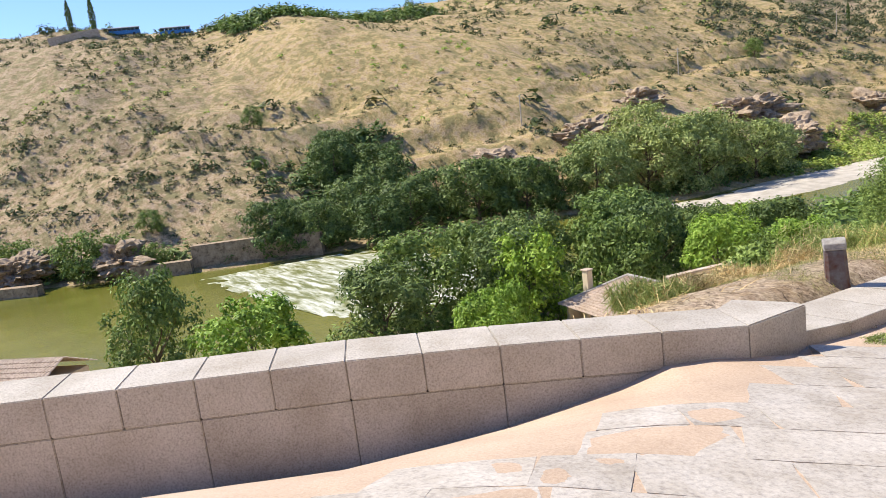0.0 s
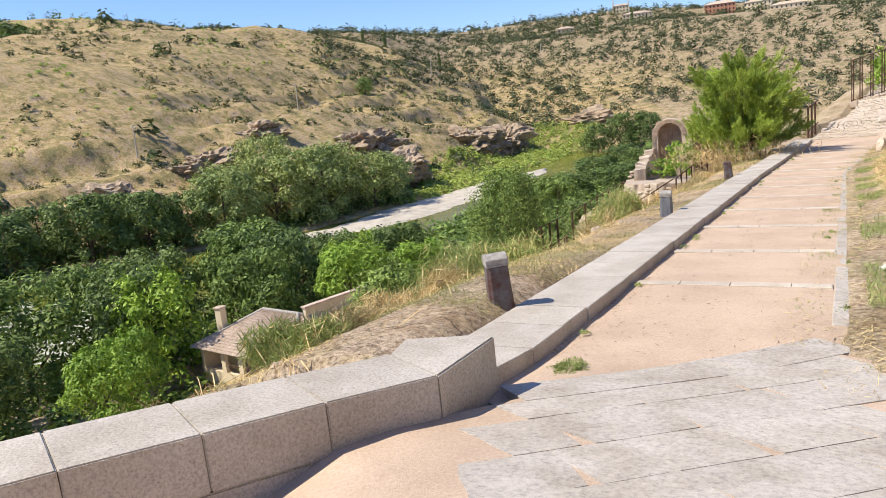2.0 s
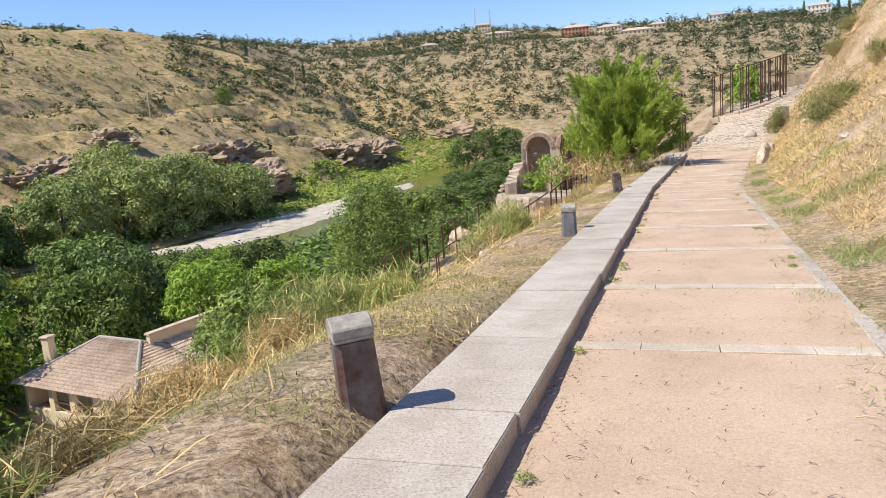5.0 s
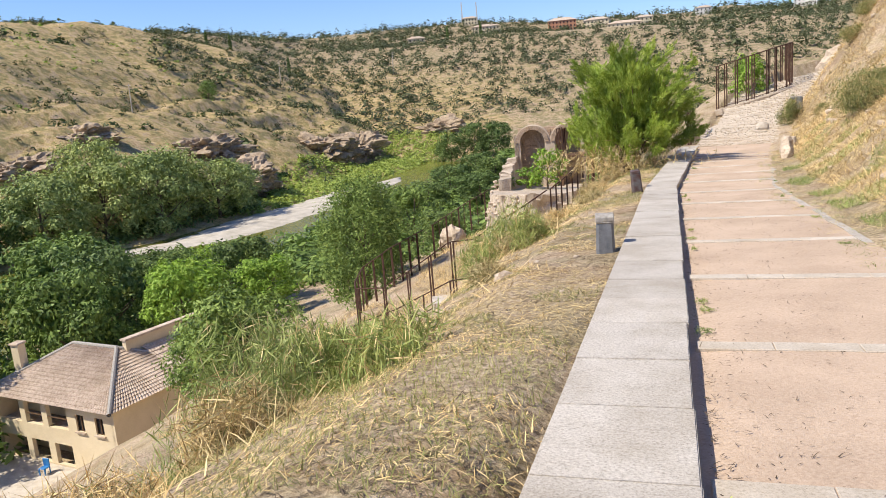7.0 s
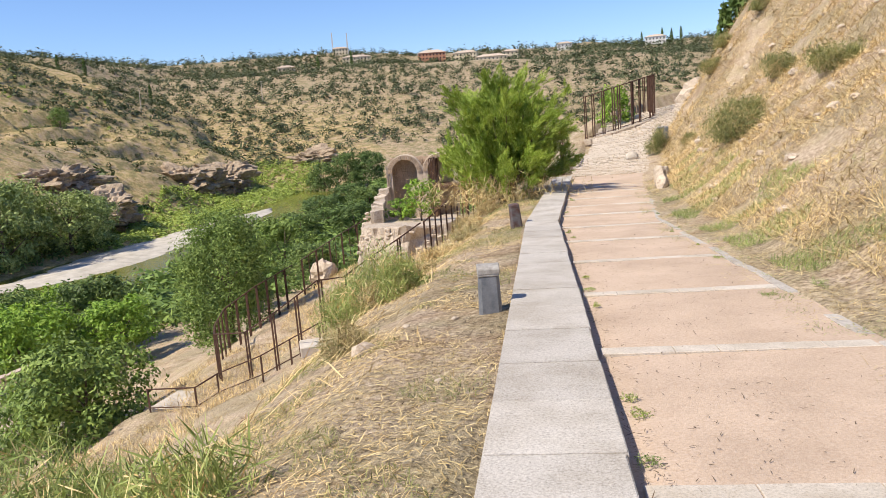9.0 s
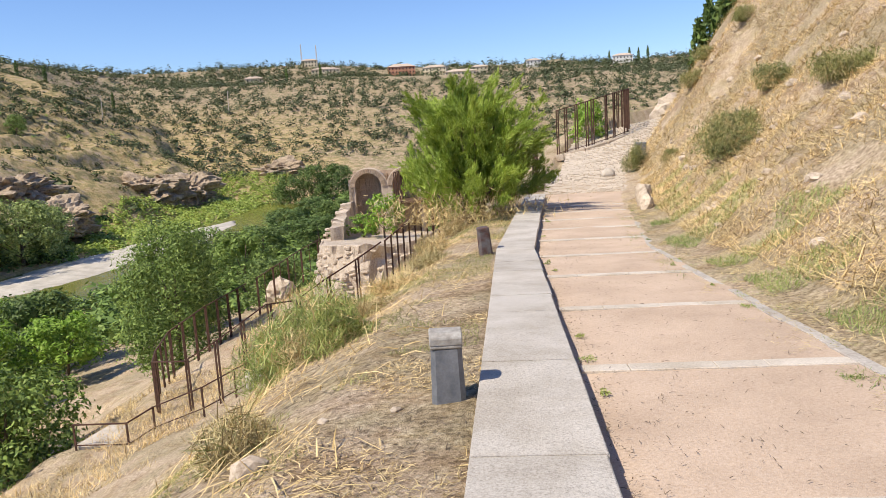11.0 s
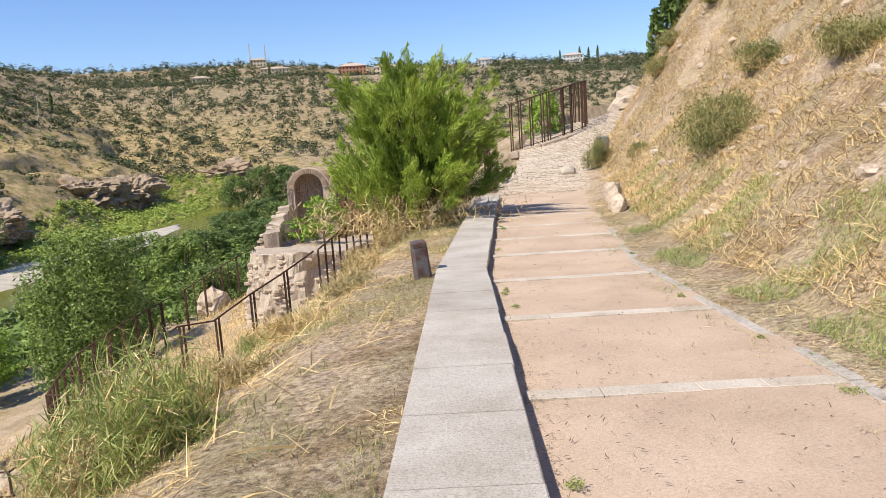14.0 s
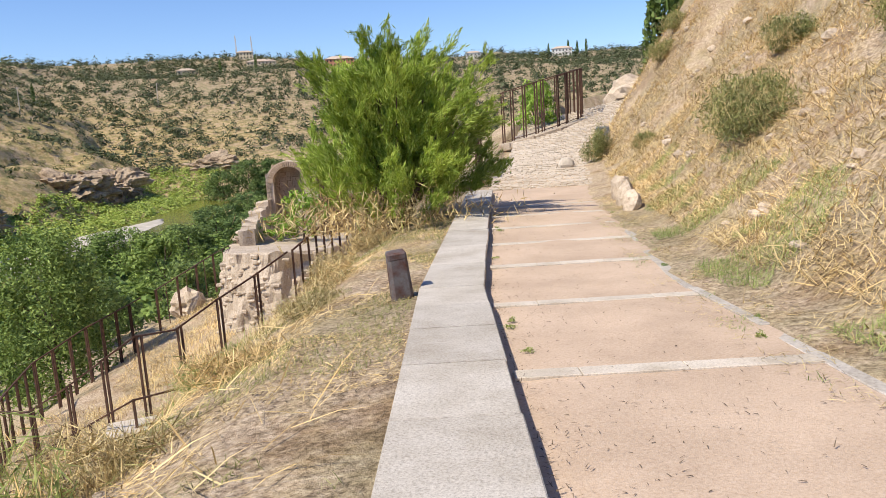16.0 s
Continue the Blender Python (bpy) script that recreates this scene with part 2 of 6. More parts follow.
M_WHITE = material("white_paint", plain((0.62, 0.60, 0.56), (0.80, 0.79, 0.76), 2.0), 0.7)
M_BLUE = material("blue_paint", plain((0.03, 0.16, 0.42), (0.05, 0.24, 0.55), 2.0), 0.4)
M_TERRACOTTA = material("orange_brick", plain((0.50, 0.22, 0.13), (0.58, 0.29, 0.18), 0.5, 8.0), 0.9)
M_STRAW = material("dry_straw", leaf_colour((0.22, 0.145, 0.07), (0.54, 0.40, 0.21), (0.78, 0.62, 0.38), (0.62, 0.49, 0.31)), 0.8)
M_GRASS = leaves_material("green_grass", (0.19, 0.25, 0.075), (0.33, 0.4, 0.14), (0.5, 0.54, 0.24))
M_GRASS_SOFT = leaves_material("soft_weed", (0.15, 0.165, 0.06), (0.27, 0.285, 0.11), (0.42, 0.41, 0.2))
M_LEAF_DARK = leaves_material("dark_leaf", (0.07, 0.115, 0.035), (0.14, 0.21, 0.065), (0.24, 0.33, 0.11))
M_LEAF_MID = leaves_material("green_leaf", (0.095, 0.155, 0.035), (0.19, 0.28, 0.07), (0.32, 0.43, 0.13))
M_LEAF_BRIGHT = leaves_material("bright_leaf", (0.15, 0.27, 0.03), (0.27, 0.43, 0.055), (0.4, 0.55, 0.11))
M_LEAF_WILLOW = leaves_material("willow_leaf", (0.19, 0.245, 0.08), (0.36, 0.43, 0.155), (0.53, 0.59, 0.25))
M_LEAF_TAMARISK = leaves_material("tamarisk_leaf", (0.24, 0.34, 0.045), (0.42, 0.54, 0.085), (0.6, 0.68, 0.19))
M_LEAF_OLIVE = leaves_material("scrub_leaf", (0.06, 0.07, 0.028), (0.11, 0.125, 0.05), (0.19, 0.2, 0.09))
M_LEAF_SCRUB = leaves_material("dark_scrub_leaf", (0.045, 0.065, 0.02), (0.09, 0.12, 0.042), (0.16, 0.19, 0.07))
# distance haze is put into these leaf tones as a greyer, bluer cast
M_LEAF_HAZED = leaves_material("far_leaf_hazed", (0.065, 0.085, 0.045), (0.105, 0.125, 0.065), (0.17, 0.19, 0.1))
M_LEAF_REED = leaves_material("reed_leaf", (0.22, 0.32, 0.06), (0.33, 0.43, 0.10), (0.46, 0.54, 0.17))


# ---- building helpers ----
def part(name, bm, mat, parent=None, label="", smooth=False):
    """Links a bmesh as one mesh object, under parent where given."""
    me = bpy.data.meshes.new(name)
    bm.normal_update()
    bm.to_mesh(me)
    bm.free()
    if smooth:
        me.shade_smooth()
    me.materials.append(mat)
    ob = new(name, me)
    if parent is not None:
        ob.parent = parent
    if label:
        ob["label"] = label
    return ob


def sheet(name, verts, faces, mat, parent=None, smooth=False):
    """One mesh object from arrays."""
    me = bpy.data.meshes.new(name)
    verts, faces = np.asarray(verts, np.float32), np.asarray(faces, np.int32)
    k = faces.shape[1]
    me.vertices.add(len(verts))
    me.vertices.foreach_set("co", verts.ravel())
    me.loops.add(faces.size)
    me.loops.foreach_set("vertex_index", faces.ravel())
    me.polygons.add(len(faces))
    me.polygons.foreach_set("loop_start", np.arange(len(faces), dtype=np.int32) * k)
    me.polygons.foreach_set("use_smooth", np.full(len(faces), smooth))
    me.update(calc_edges=True)
    me.validate()
    me.materials.append(mat)
    ob = new(name, me)
    if parent is not None:
        ob.parent = parent
    return ob


def holder(name, m, label, category, group=""):
    ob = new(name)
    ob.empty_display_size = 0.2
    ob.matrix_world = m
    return tagged(ob, label, category, group)


def box(bm, size, m=None, bevel=0.0):
    m = m or Matrix()
    made = bmesh.ops.create_cube(bm, size=1.0, matrix=m @ Matrix.Diagonal((*size, 1)))
    if bevel:
        es = list({e for v in made["verts"] for e in v.link_edges})
        bmesh.ops.bevel(bm, geom=es, offset=bevel, segments=1, affect="EDGES")


def boxes(*items, bevel=0.0):
    bm = bmesh.new()
    for size, at in items:
        box(bm, size, at if isinstance(at, Matrix) else Matrix.Translation(at), bevel)
    return bm


def prism(bm, ring, low, high):
    """A solid over a ring of x, y points; low and high are heights or functions of x, y."""
    f = lambda h, x, y: h(x, y) if callable(h) else h
    a = [bm.verts.new((x, y, f(low, x, y))) for x, y in ring]
    b = [bm.verts.new((x, y, f(high, x, y))) for x, y in ring]
    bm.faces.new(a[::-1])
    bm.faces.new(b)
    for i in range(len(ring)):
        j = (i + 1) % len(ring)
        bm.faces.new((a[i], a[j], b[j], b[i]))


def bar(bm, a, b, w, d=None):
    """A straight bar of w by d from a to b."""
    a, b = Vector(a), Vector(b)
    v = b - a
    side = Vector((1, 0, 0)) if abs(v.normalized().z) > 0.9 else v.cross(Vector((0, 0, 1))).normalized()
    up = side.cross(v).normalized()
    m = Matrix.Translation((a + b) / 2) @ Matrix((side, up, v.normalized())).transposed().to_4x4()
    box(bm, (w, d or w, v.length), m)


def tube(bm, pts, radii, sides=7):
    rings = []
    for i, p in enumerate(pts):
        way = (Vector(pts[min(i + 1, len(pts) - 1)]) - Vector(pts[max(i - 1, 0)])).normalized()
        side = way.cross(Vector((0.3, 1, 0.1))).normalized()
        up = way.cross(side)
        rings.append([bm.verts.new(Vector(p) + radii[i] * (math.cos(2 * math.pi * k / sides) * side + math.sin(2 * math.pi * k / sides) * up)) for k in range(sides)])
    for r, s in zip(rings, rings[1:]):
        for k in range(sides):
            bm.faces.new((r[k], r[(k + 1) % sides], s[(k + 1) % sides], s[k]))
    bm.faces.new(rings[-1])


# ---- lie of the land ----
def lerp_tab(v, tab):
    return np.interp(v, [p[0] for p in tab], [p[1] for p in tab])


PATH_Z = [(-400, 16.0), (-60, 7.0), (0, 2.34), (6.74, 1.30), (8.6, 1.02), (28.6, -0.077), (41, -0.35), (47, -0.2), (54, 0.3), (62, 1.2), (75, 2.8), (120, 5.0), (400, 12.0)]
LEFT_X = [(-400, -215.0), (6.7, -0.42), (7.6, -0.5), (28.6, -0.5), (41, 0.3), (48, 0.9), (55, 2.0), (62, 3.0), (70, 5.0), (90, 14.0), (400, 140.0)]
RIGHT_X = [(-400, 8.0), (0, 6.6), (6, 3.7), (9.5, 2.5), (28.6, 2.55), (35, 3.2), (41, 3.8), (48, 4.9), (54, 5.7), (58, 7.6), (62, 11.0), (70, 15.0), (90, 26.0), (400, 160.0)]
FAR_BANK = [(-600, -420), (-200, -240), (-60, -196), (8, -171), (43, -142), (60, -134), (96, -124), (134, -100), (180, -95), (260, -92), (330, -96), (400, -110), (700, -160), (1500, -300)]
SHOULDER = [(-1, 0.0), (0, 0.0), (1.2, 0.05), (2.5, 0.2), (4, 0.42), (5, 0.45), (9.5, 0.25), (15, 0.0), (3000, 0.0)]     # fuller bank above the house
NEAR_BANK = [(-600, -280), (-200, -130), (0, -80), (60, -72), (100, -68), (180, -64), (260, -60), (330, -70), (400, -86), (700, -136), (1500, -276)]
BANK = [(-1, 0.0), (0, 0.0), (1.2, -0.12), (2.5, -0.7), (4, -2.2), (5, -3.1), (9.5, -6.2), (12, -7.2), (15.5, -8.7), (18.5, -9.2), (24, -12.0), (34, -16.6), (44, -18.0), (58, -19.4), (70, -20.9), (78, -23.0), (3000, -23.0)]
SLOPE = [(-1, 0.0), (0.0, 0.0), (0.7, 0.1), (1.4, 0.5), (12, 10.4), (22, 17.0), (60, 24.0), (400, 45.0)]
HILL = [(-3000, -23.5), (-4, -23.0), (0, -21.2), (3, -20.4), (14, -19.8), (22, -17.0), (34, -9.0), (60, 0.0), (110, 15.0), (160, 29.0), (215, 39.0), (300, 44.0), (3000, 60.0)]
WATER = -21.0
TALL = [(-180, 1.4), (-90, 1.40), (-78, 1.36), (-72, 1.25), (-64, 1.37), (-58, 1.37), (-50, 1.47), (-45, 1.42), (-41, 1.47), (-37, 1.48), (-34, 1.55), (-31, 1.65), (-28, 1.75), (-24, 1.85), (-20, 1.8), (-15, 1.5), (-9, 1.0), (0, 0.6)]    # by bearing from +y
BACK = [(-180, -24), (-60, -24), (-46, 20), (-37, 56), (-25, 71), (-15, 75), (-7, 72), (5, 64), (12, 64), (40, 50), (90, 20), (180, -24)]


def rough(x, y, scale, depth=3):
    """Smooth value noise in -1..1 over arrays, summed over octaves."""
    total = np.zeros(np.broadcast(x, y).shape)
    amp, size = 1.0, scale
    for k in range(depth):
        u, v = x / size + 17.3 * k, y / size - 9.1 * k
        iu, iv = np.floor(u), np.floor(v)
        fu, fv = u - iu, v - iv
        fu, fv = fu * fu * (3 - 2 * fu), fv * fv * (3 - 2 * fv)

        def corner(a, b):
            h = np.sin(a * 127.1 + b * 311.7) * 43758.5453
            return 2 * (h - np.floor(h)) - 1
        total = total + amp * ((corner(iu, iv) * (1 - fu) + corner(iu + 1, iv) * fu) * (1 - fv)
                               + (corner(iu, iv + 1) * (1 - fu) + corner(iu + 1, iv + 1) * fu) * fv)
        amp, size = amp * 0.5, size * 0.5
    return total


WALL_P, WALL_U, WALL_N = Vector((0.338, 6.735)), Vector((-0.4725, -0.8813)), Vector((0.8813, -0.4725))   # front line of the wall, away from the kerb; normal to the forecourt


def wall_at(s, n):
    p = WALL_P + WALL_U * s + WALL_N * n
    return p.x, p.y


def court_z(x, y):
    """Forecourt surface: falls to the path and into a hollow along the wall."""
    x, y = np.asarray(x, float), np.asarray(y, float)
    s = (x - WALL_P.x) * WALL_U.x + (y - WALL_P.y) * WALL_U.y
    n = (x - WALL_P.x) * WALL_N.x + (y - WALL_P.y) * WALL_N.y
    plane = lerp_tab(y, PATH_Z)
    floor = lerp_tab(s, [(-2, 0), (0.35, 0.0), (0.75, 0.05), (1.2, 0.25), (1.7, 0.42), (2.2, 0.58), (3.5, 0.92), (4.7, 1.04), (7, 1.3), (30, 3.0)])
    reach = lerp_tab(s, [(0, 0.7), (1.0, 1.5), (2.0, 2.3), (4, 3.3), (8, 5.0), (30, 8.0)])
    k = np.clip(1 - n / reach, 0, 1)
    return plane - floor * (0.35 * k + 0.65 * k * k) + 0.0015 * rough(x, y, 0.6, 2)


def land(x, y):
    """Height of the ground at x, y (arrays)."""
    x, y = np.asarray(x, float), np.asarray(y, float)
    zp = lerp_tab(y, PATH_Z)
    left = lerp_tab(y, LEFT_X) - x
    right = x - lerp_tab(y, RIGHT_X)
    near = zp * np.clip(1 - left / 60, 0, 1) + lerp_tab(left, BANK) + lerp_tab(left, SHOULDER) * np.clip((24 - y) / 9, 0, 1) + 0.25 * rough(x, y, 4.0) * np.clip((left - 1.2) / 6, 0, 1) + 0.03 * rough(x, y, 0.7) * np.clip((left - 0.3) / 2, 0, 1)
    end = np.clip((60 - y) / 6, 0.0, 1)
    end = end * end * (3 - 2 * end)
    wide = right + 0 * y
    bank = zp + lerp_tab(wide, SLOPE) * (0.12 + 0.88 * end) * lerp_tab(y, [(15, 0.92), (30, 0.92), (42, 1.06), (52, 1.47)]) * (1 + 0.12 * rough(x, y, 9.0, 2) * np.clip(right / 3, 0, 1)) + (0.16 * rough(x, y, 1.3) + 0.3 * rough(x, y, 3.5, 2)) * np.clip((right - 0.6) / 2, 0, 1)
    near = near - lerp_tab(y, [(-400, 9.0), (3, 9.0), (6, 4.5), (7.6, 0.0)]) * np.clip((left + 0.15) / 1.0, 0.0, 1)
    near = near + lerp_tab(y, [(6.5, 0.0), (8.5, 0.26), (12, 0.22), (16, 0.0)]) * np.clip(left / 0.3, 0, 1) * np.clip((4 - left) / 3, 0, 1)
    near = near - (0.2 * np.clip(6 - x, 0, 6) + 0.12) * np.clip((y - 50) / 8, 0, 1) * np.clip(1 - left / 9, 0, 1)
    shore = lerp_tab(x - lerp_tab(y, NEAR_BANK), [(-8, -23.0), (0, -21.2), (4, -20.3), (40, -19.6)])
    near = np.where(left > 50, np.maximum(near, shore), near)
    hu, hv = -(x + 35.8) * 0.983 + (y - 46.4) * 0.185, (x + 35.8) * 0.185 + (y - 46.4) * 0.983     # terrace cut for the house
    away = np.hypot(np.maximum(np.maximum(-1.2 - hu, hu - 17), 0), np.maximum(np.maximum(-8 - hv, hv - 14), 0))
    near = np.where(near > -21.1, np.minimum(near, -21.1 + 1.5 * away), near)
    here = np.where(left > 0, near, bank)
    inside = (left < 0) & (right < 0)
    here = np.where(inside, np.where(y < 10.5, court_z(x, y), zp) - 0.15 - 0.9 * np.clip((y - 46) / 6, 0, 1), here)
    # far side of the river
    s = lerp_tab(y, FAR_BANK) - x
    h = lerp_tab(s + 4 * rough(x, y, 30.0, 3) * np.clip(s / 10, 0, 1), HILL)
    climb = np.clip(s / 60, 0, 1)
    h = h + climb * 3.0 * rough(x, y, 60.0, 4)
    band = rough(x, y, 45.0, 3)
    ledge = h / 5.0 + 0.5 * band
    step = np.floor(ledge) + np.clip((ledge - np.floor(ledge) - 0.72) / 0.28, 0, 1)
    mix = np.clip((15 - h) / 10, 0, 1) * np.clip(band * 1.6 + 0.25, 0, 0.85) * np.clip(s / 14, 0, 1)
    h = h + mix * (5.0 * (step - 0.5 * band) - h)
    h = h + climb * 0.35 * rough(x, y, 6.0, 3)
    az = np.degrees(np.arctan2(x, y))
    h = np.where(h > -6, -6 + (h + 6) * lerp_tab(az, TALL), h)
    mid = lerp_tab(y, FAR_BANK) * 0.5 + lerp_tab(y, NEAR_BANK) * 0.5
    z = np.where(x < mid, h, here)
    # hills that close the valley
    d = np.hypot(x, y)
    back = -24 + (lerp_tab(az, BACK) + 24) * lerp_tab(d, [(300, 0.0), (360, 0.17), (450, 0.45), (560, 0.68), (820, 1.0)]) + np.clip((d - 330) / 300, 0, 1) * 7 * rough(x, y, 170.0, 4)
    return np.where(y > 0, np.maximum(z, back), z)


# ---- ground, river ----
def spread(*runs):
    """Grid lines: runs of (from, to, step at the start, step at the end)."""
    out = []
    for a, b, s0, s1 in runs:
        v = a
        while v < b:
            out.append(v)
            v += s0 + (s1 - s0) * (v - a) / (b - a)
    return np.array(out + [runs[-1][1]])


gx = spread((-2500, -420, 90, 8), (-420, -130, 8, 1.6), (-130, -24, 1.8, 0.8), (-24, -6, 0.6, 0.22), (-6, 9, 0.16, 0.16), (9, 30, 0.3, 1.0), (30, 2500, 2, 120))
gy = spread((-1500, -30, 120, 3), (-30, 0, 2, 0.3), (0, 45, 0.24, 0.35), (45, 90, 0.4, 0.9), (90, 400, 1.2, 4), (400, 3500, 5, 150))
GX, GY = np.meshgrid(gx, gy)
GZ = land(GX, GY)
idx = np.arange(GX.size).reshape(GX.shape)
quads = np.stack([idx[:-1, :-1], idx[:-1, 1:], idx[1:, 1:], idx[1:, :-1]], -1).reshape(-1, 4)
ground = sheet("ground", np.stack([GX, GY, GZ], -1).reshape(-1, 3), quads, M_GROUND, smooth=True)
tagged(ground, "dry hillside ground with straw and bare soil", "ground", kind="structure")

wy = np.linspace(-500, 900, 141)
wl, wr = lerp_tab(wy, FAR_BANK) - 5, lerp_tab(wy, NEAR_BANK) + 9
wu = np.linspace(0, 1, 9)
WX = wl[:, None] * (1 - wu) + wr[:, None] * wu
WY = np.repeat(wy[:, None], 9, 1)
wi = np.arange(WX.size).reshape(WX.shape)
water = sheet("water", np.stack([WX, WY, np.full(WX.shape, WATER)], -1).reshape(-1, 3), np.stack([wi[:-1, :-1], wi[:-1, 1:], wi[1:, 1:], wi[1:, :-1]], -1).reshape(-1, 4), M_WATER, smooth=True)
tagged(water, "calm olive-green river water", "river", kind="structure")

# white water below the weir: a sheet of small broken ridges
fu, fv = np.meshgrid(np.linspace(0, 1, 60), np.linspace(0, 1, 50))
FX = -136 + 56 * fu + 8 * fv
FY = 37 + 36 * fv + 4 * fu
FZ = WATER + 0.06 + 0.10 * rough(FX, FY, 2.4, 3) + 0.16 - 0.9 * np.abs(fv - 0.45) ** 2 - 0.5 * np.clip(np.abs(fu - 0.5) - 0.3, 0, 1)
fi = np.arange(FX.size).reshape(FX.shape)
rapids = sheet("water_rapids", np.stack([FX, FY, FZ], -1).reshape(-1, 3), np.stack([fi[:-1, :-1], fi[:-1, 1:], fi[1:, 1:], fi[1:, :-1]], -1).reshape(-1, 4), M_FOAM, smooth=True)
tagged(rapids, "white broken water below a weir", "rapids", kind="structure")

# gravel bar along the far side
bv = np.linspace(0, 1, 50)
BY = 114 + 120 * bv
bw = 11.5 * np.sin(np.pi * np.clip(bv * 1.02, 0, 1)) ** 0.6 + 0.5
BXc = lerp_tab(BY, FAR_BANK) + 9 + 0.9 * np.sin(BY / 7)
bu = np.linspace(-1, 1, 9)
BX = BXc[:, None] + bw[:, None] * bu
BYY = np.repeat(BY[:, None], 9, 1)
BZ = WATER - 0.25 + 0.75 * (1 - bu[None, :] ** 2) + 0.12 * rough(BX, BYY, 3.0, 3)
bi = np.arange(BX.size).reshape(BX.shape)
bar_sheet = sheet("ground_gravel_bar", np.stack([BX, BYY, BZ], -1).reshape(-1, 3), np.stack([bi[:-1, :-1], bi[:-1, 1:], bi[1:, 1:], bi[1:, :-1]], -1).reshape(-1, 4), M_GRAVEL, smooth=True)
tagged(bar_sheet, "pale gravel bar beside the river", "gravel bar", kind="structure")


# ---- sandy path, paved forecourt, kerb, wall ----
def path_z(y):
    return float(lerp_tab(y, PATH_Z))


py = spread((7.4, 47, 0.16, 0.5), (47, 47.5, 0.5, 0.5))
pu = np.linspace(0, 1, 21)
PL, PR = lerp_tab(py, LEFT_X) + 0.72, lerp_tab(py, RIGHT_X) + 0.35
PX = PL[:, None] * (1 - pu) + PR[:, None] * pu
PY = np.repeat(py[:, None], 21, 1)
PZ = lerp_tab(PY, PATH_Z) - 0.06 * np.clip((7.80 + 1.05 * (PX - 0.52) - PY) / 0.12, 0, 1) * (PX > 0.4) + 0.012 * rough(PX, PY, 0.9, 3) - 0.03 * (np.abs(pu - 0.5) * 2)[None, :] ** 6
pi_ = np.arange(PX.size).reshape(PX.shape)
road = sheet("path", np.stack([PX, PY, PZ], -1).reshape(-1, 3), np.stack([pi_[:-1, :-1], pi_[:-1, 1:], pi_[1:, 1:], pi_[1:, :-1]], -1).reshape(-1, 4), M_SAND, smooth=True)
tagged(road, "pinkish compacted sand footpath", "path", kind="structure")

cu, cv = np.meshgrid(np.linspace(0, 1, 150), np.linspace(0, 1, 240))
CS, CN = -3.3 + 17 * cv, -0.05 + 9.5 * cu
CX, CY = WALL_P.x + WALL_U.x * CS + WALL_N.x * CN, WALL_P.y + WALL_U.y * CS + WALL_N.y * CN
CZ = court_z(CX, CY)
edge = np.maximum(CY - 7.80 - 1.05 * (CX - 0.52), CX - lerp_tab(CY, RIGHT_X) - 0.2)
ci = np.arange(CX.size).reshape(CX.shape)
keep = edge < 0.03
cq = np.stack([ci[:-1, :-1], ci[:-1, 1:], ci[1:, 1:], ci[1:, :-1]], -1).reshape(-1, 4)
cq = cq[keep.ravel()[cq].all(1)]
court = sheet("floor_forecourt", np.stack([CX, CY, CZ + 0.006 + 0.0022 * rough(CX, CY, 0.35, 3)], -1).reshape(-1, 3), cq[:, ::-1], M_SAND, smooth=True)
tagged(court, "sand-dusted forecourt paved with worn slabs", "forecourt", kind="structure")

# kerb: long slabs capping the edge of the path
kerb = holder("kerb", Matrix(), "long pale granite kerb of slabs along the sand path", "kerb")
kerb["kind"] = "structure"
KERB = [7.35, 8.55, 9.35, 10.1, 10.9, 11.75, 12.7, 13.6, 14.6, 15.5, 16.4, 17.5, 18.6, 19.6, 20.7, 21.8, 22.9, 24.0, 25.2, 26.4, 27.5, 28.6, 30.2, 32.0, 34.0, 36.2, 38.4, 40.6, 43.0]
rk = random.Random(4)
for a, b in zip(KERB, KERB[1:]):
    bm = bmesh.new()
    ring = []
    jog = rk.uniform(-0.012, 0.012)
    for y in (a + 0.0015, b - 0.0015):
        ring.append((float(lerp_tab(y, LEFT_X)) - 0.02, y))
    ring = [ring[0], (ring[0][0] + 0.77 + jog, a + 0.0015), (ring[1][0] + 0.77 + jog, b - 0.0015), ring[1]]
    lift = rk.uniform(-0.003, 0.004)
    prism(bm, ring, lambda x, y: path_z(y) - 0.35, lambda x, y: path_z(y) + 0.115 + lift)
    top = [e for e in bm.edges if all(v.co.z > path_z(v.co.y) for v in e.verts)]
    bmesh.ops.bevel(bm, geom=top, offset=0.007, segments=2, affect="EDGES")
    part("slab", bm, M_GRANITE, kerb)

# wall: a course of cap blocks over larger blocks
wall = holder("wall_parapet", Matrix(), "grey granite block parapet wall with a flat cap course", "wall")
wall["kind"] = "structure"


def wall_top(s):
    return float(lerp_tab(s, [(-1, 1.575), (0, 1.597), (0.77, 1.66), (2.16, 1.76), (3.43, 1.83), (5.8, 1.90), (20, 2.3)]))


def block(name, s0, s1, low, high, depth, proud=0.0, skew=0.0):
    bm = bmesh.new()
    g = 0.002
    ring = [wall_at(s0 + g, proud), wall_at(s1 - g, proud), wall_at(s1 - g, -depth), wall_at(s0 + g + skew, -depth)]
    nb = len(bm.verts)
    f = lambda h: (lambda x, y: h((x - WALL_P.x) * WALL_U.x + (y - WALL_P.y) * WALL_U.y))
    prism(bm, ring[::-1], f(low), f(high))
    bmesh.ops.bevel(bm, geom=list(bm.edges), offset=0.008, segments=2, affect="EDGES")
    bmesh.ops.recalc_face_normals(bm, faces=list(bm.faces))
    return part(name, bm, M_GRANITE, wall)


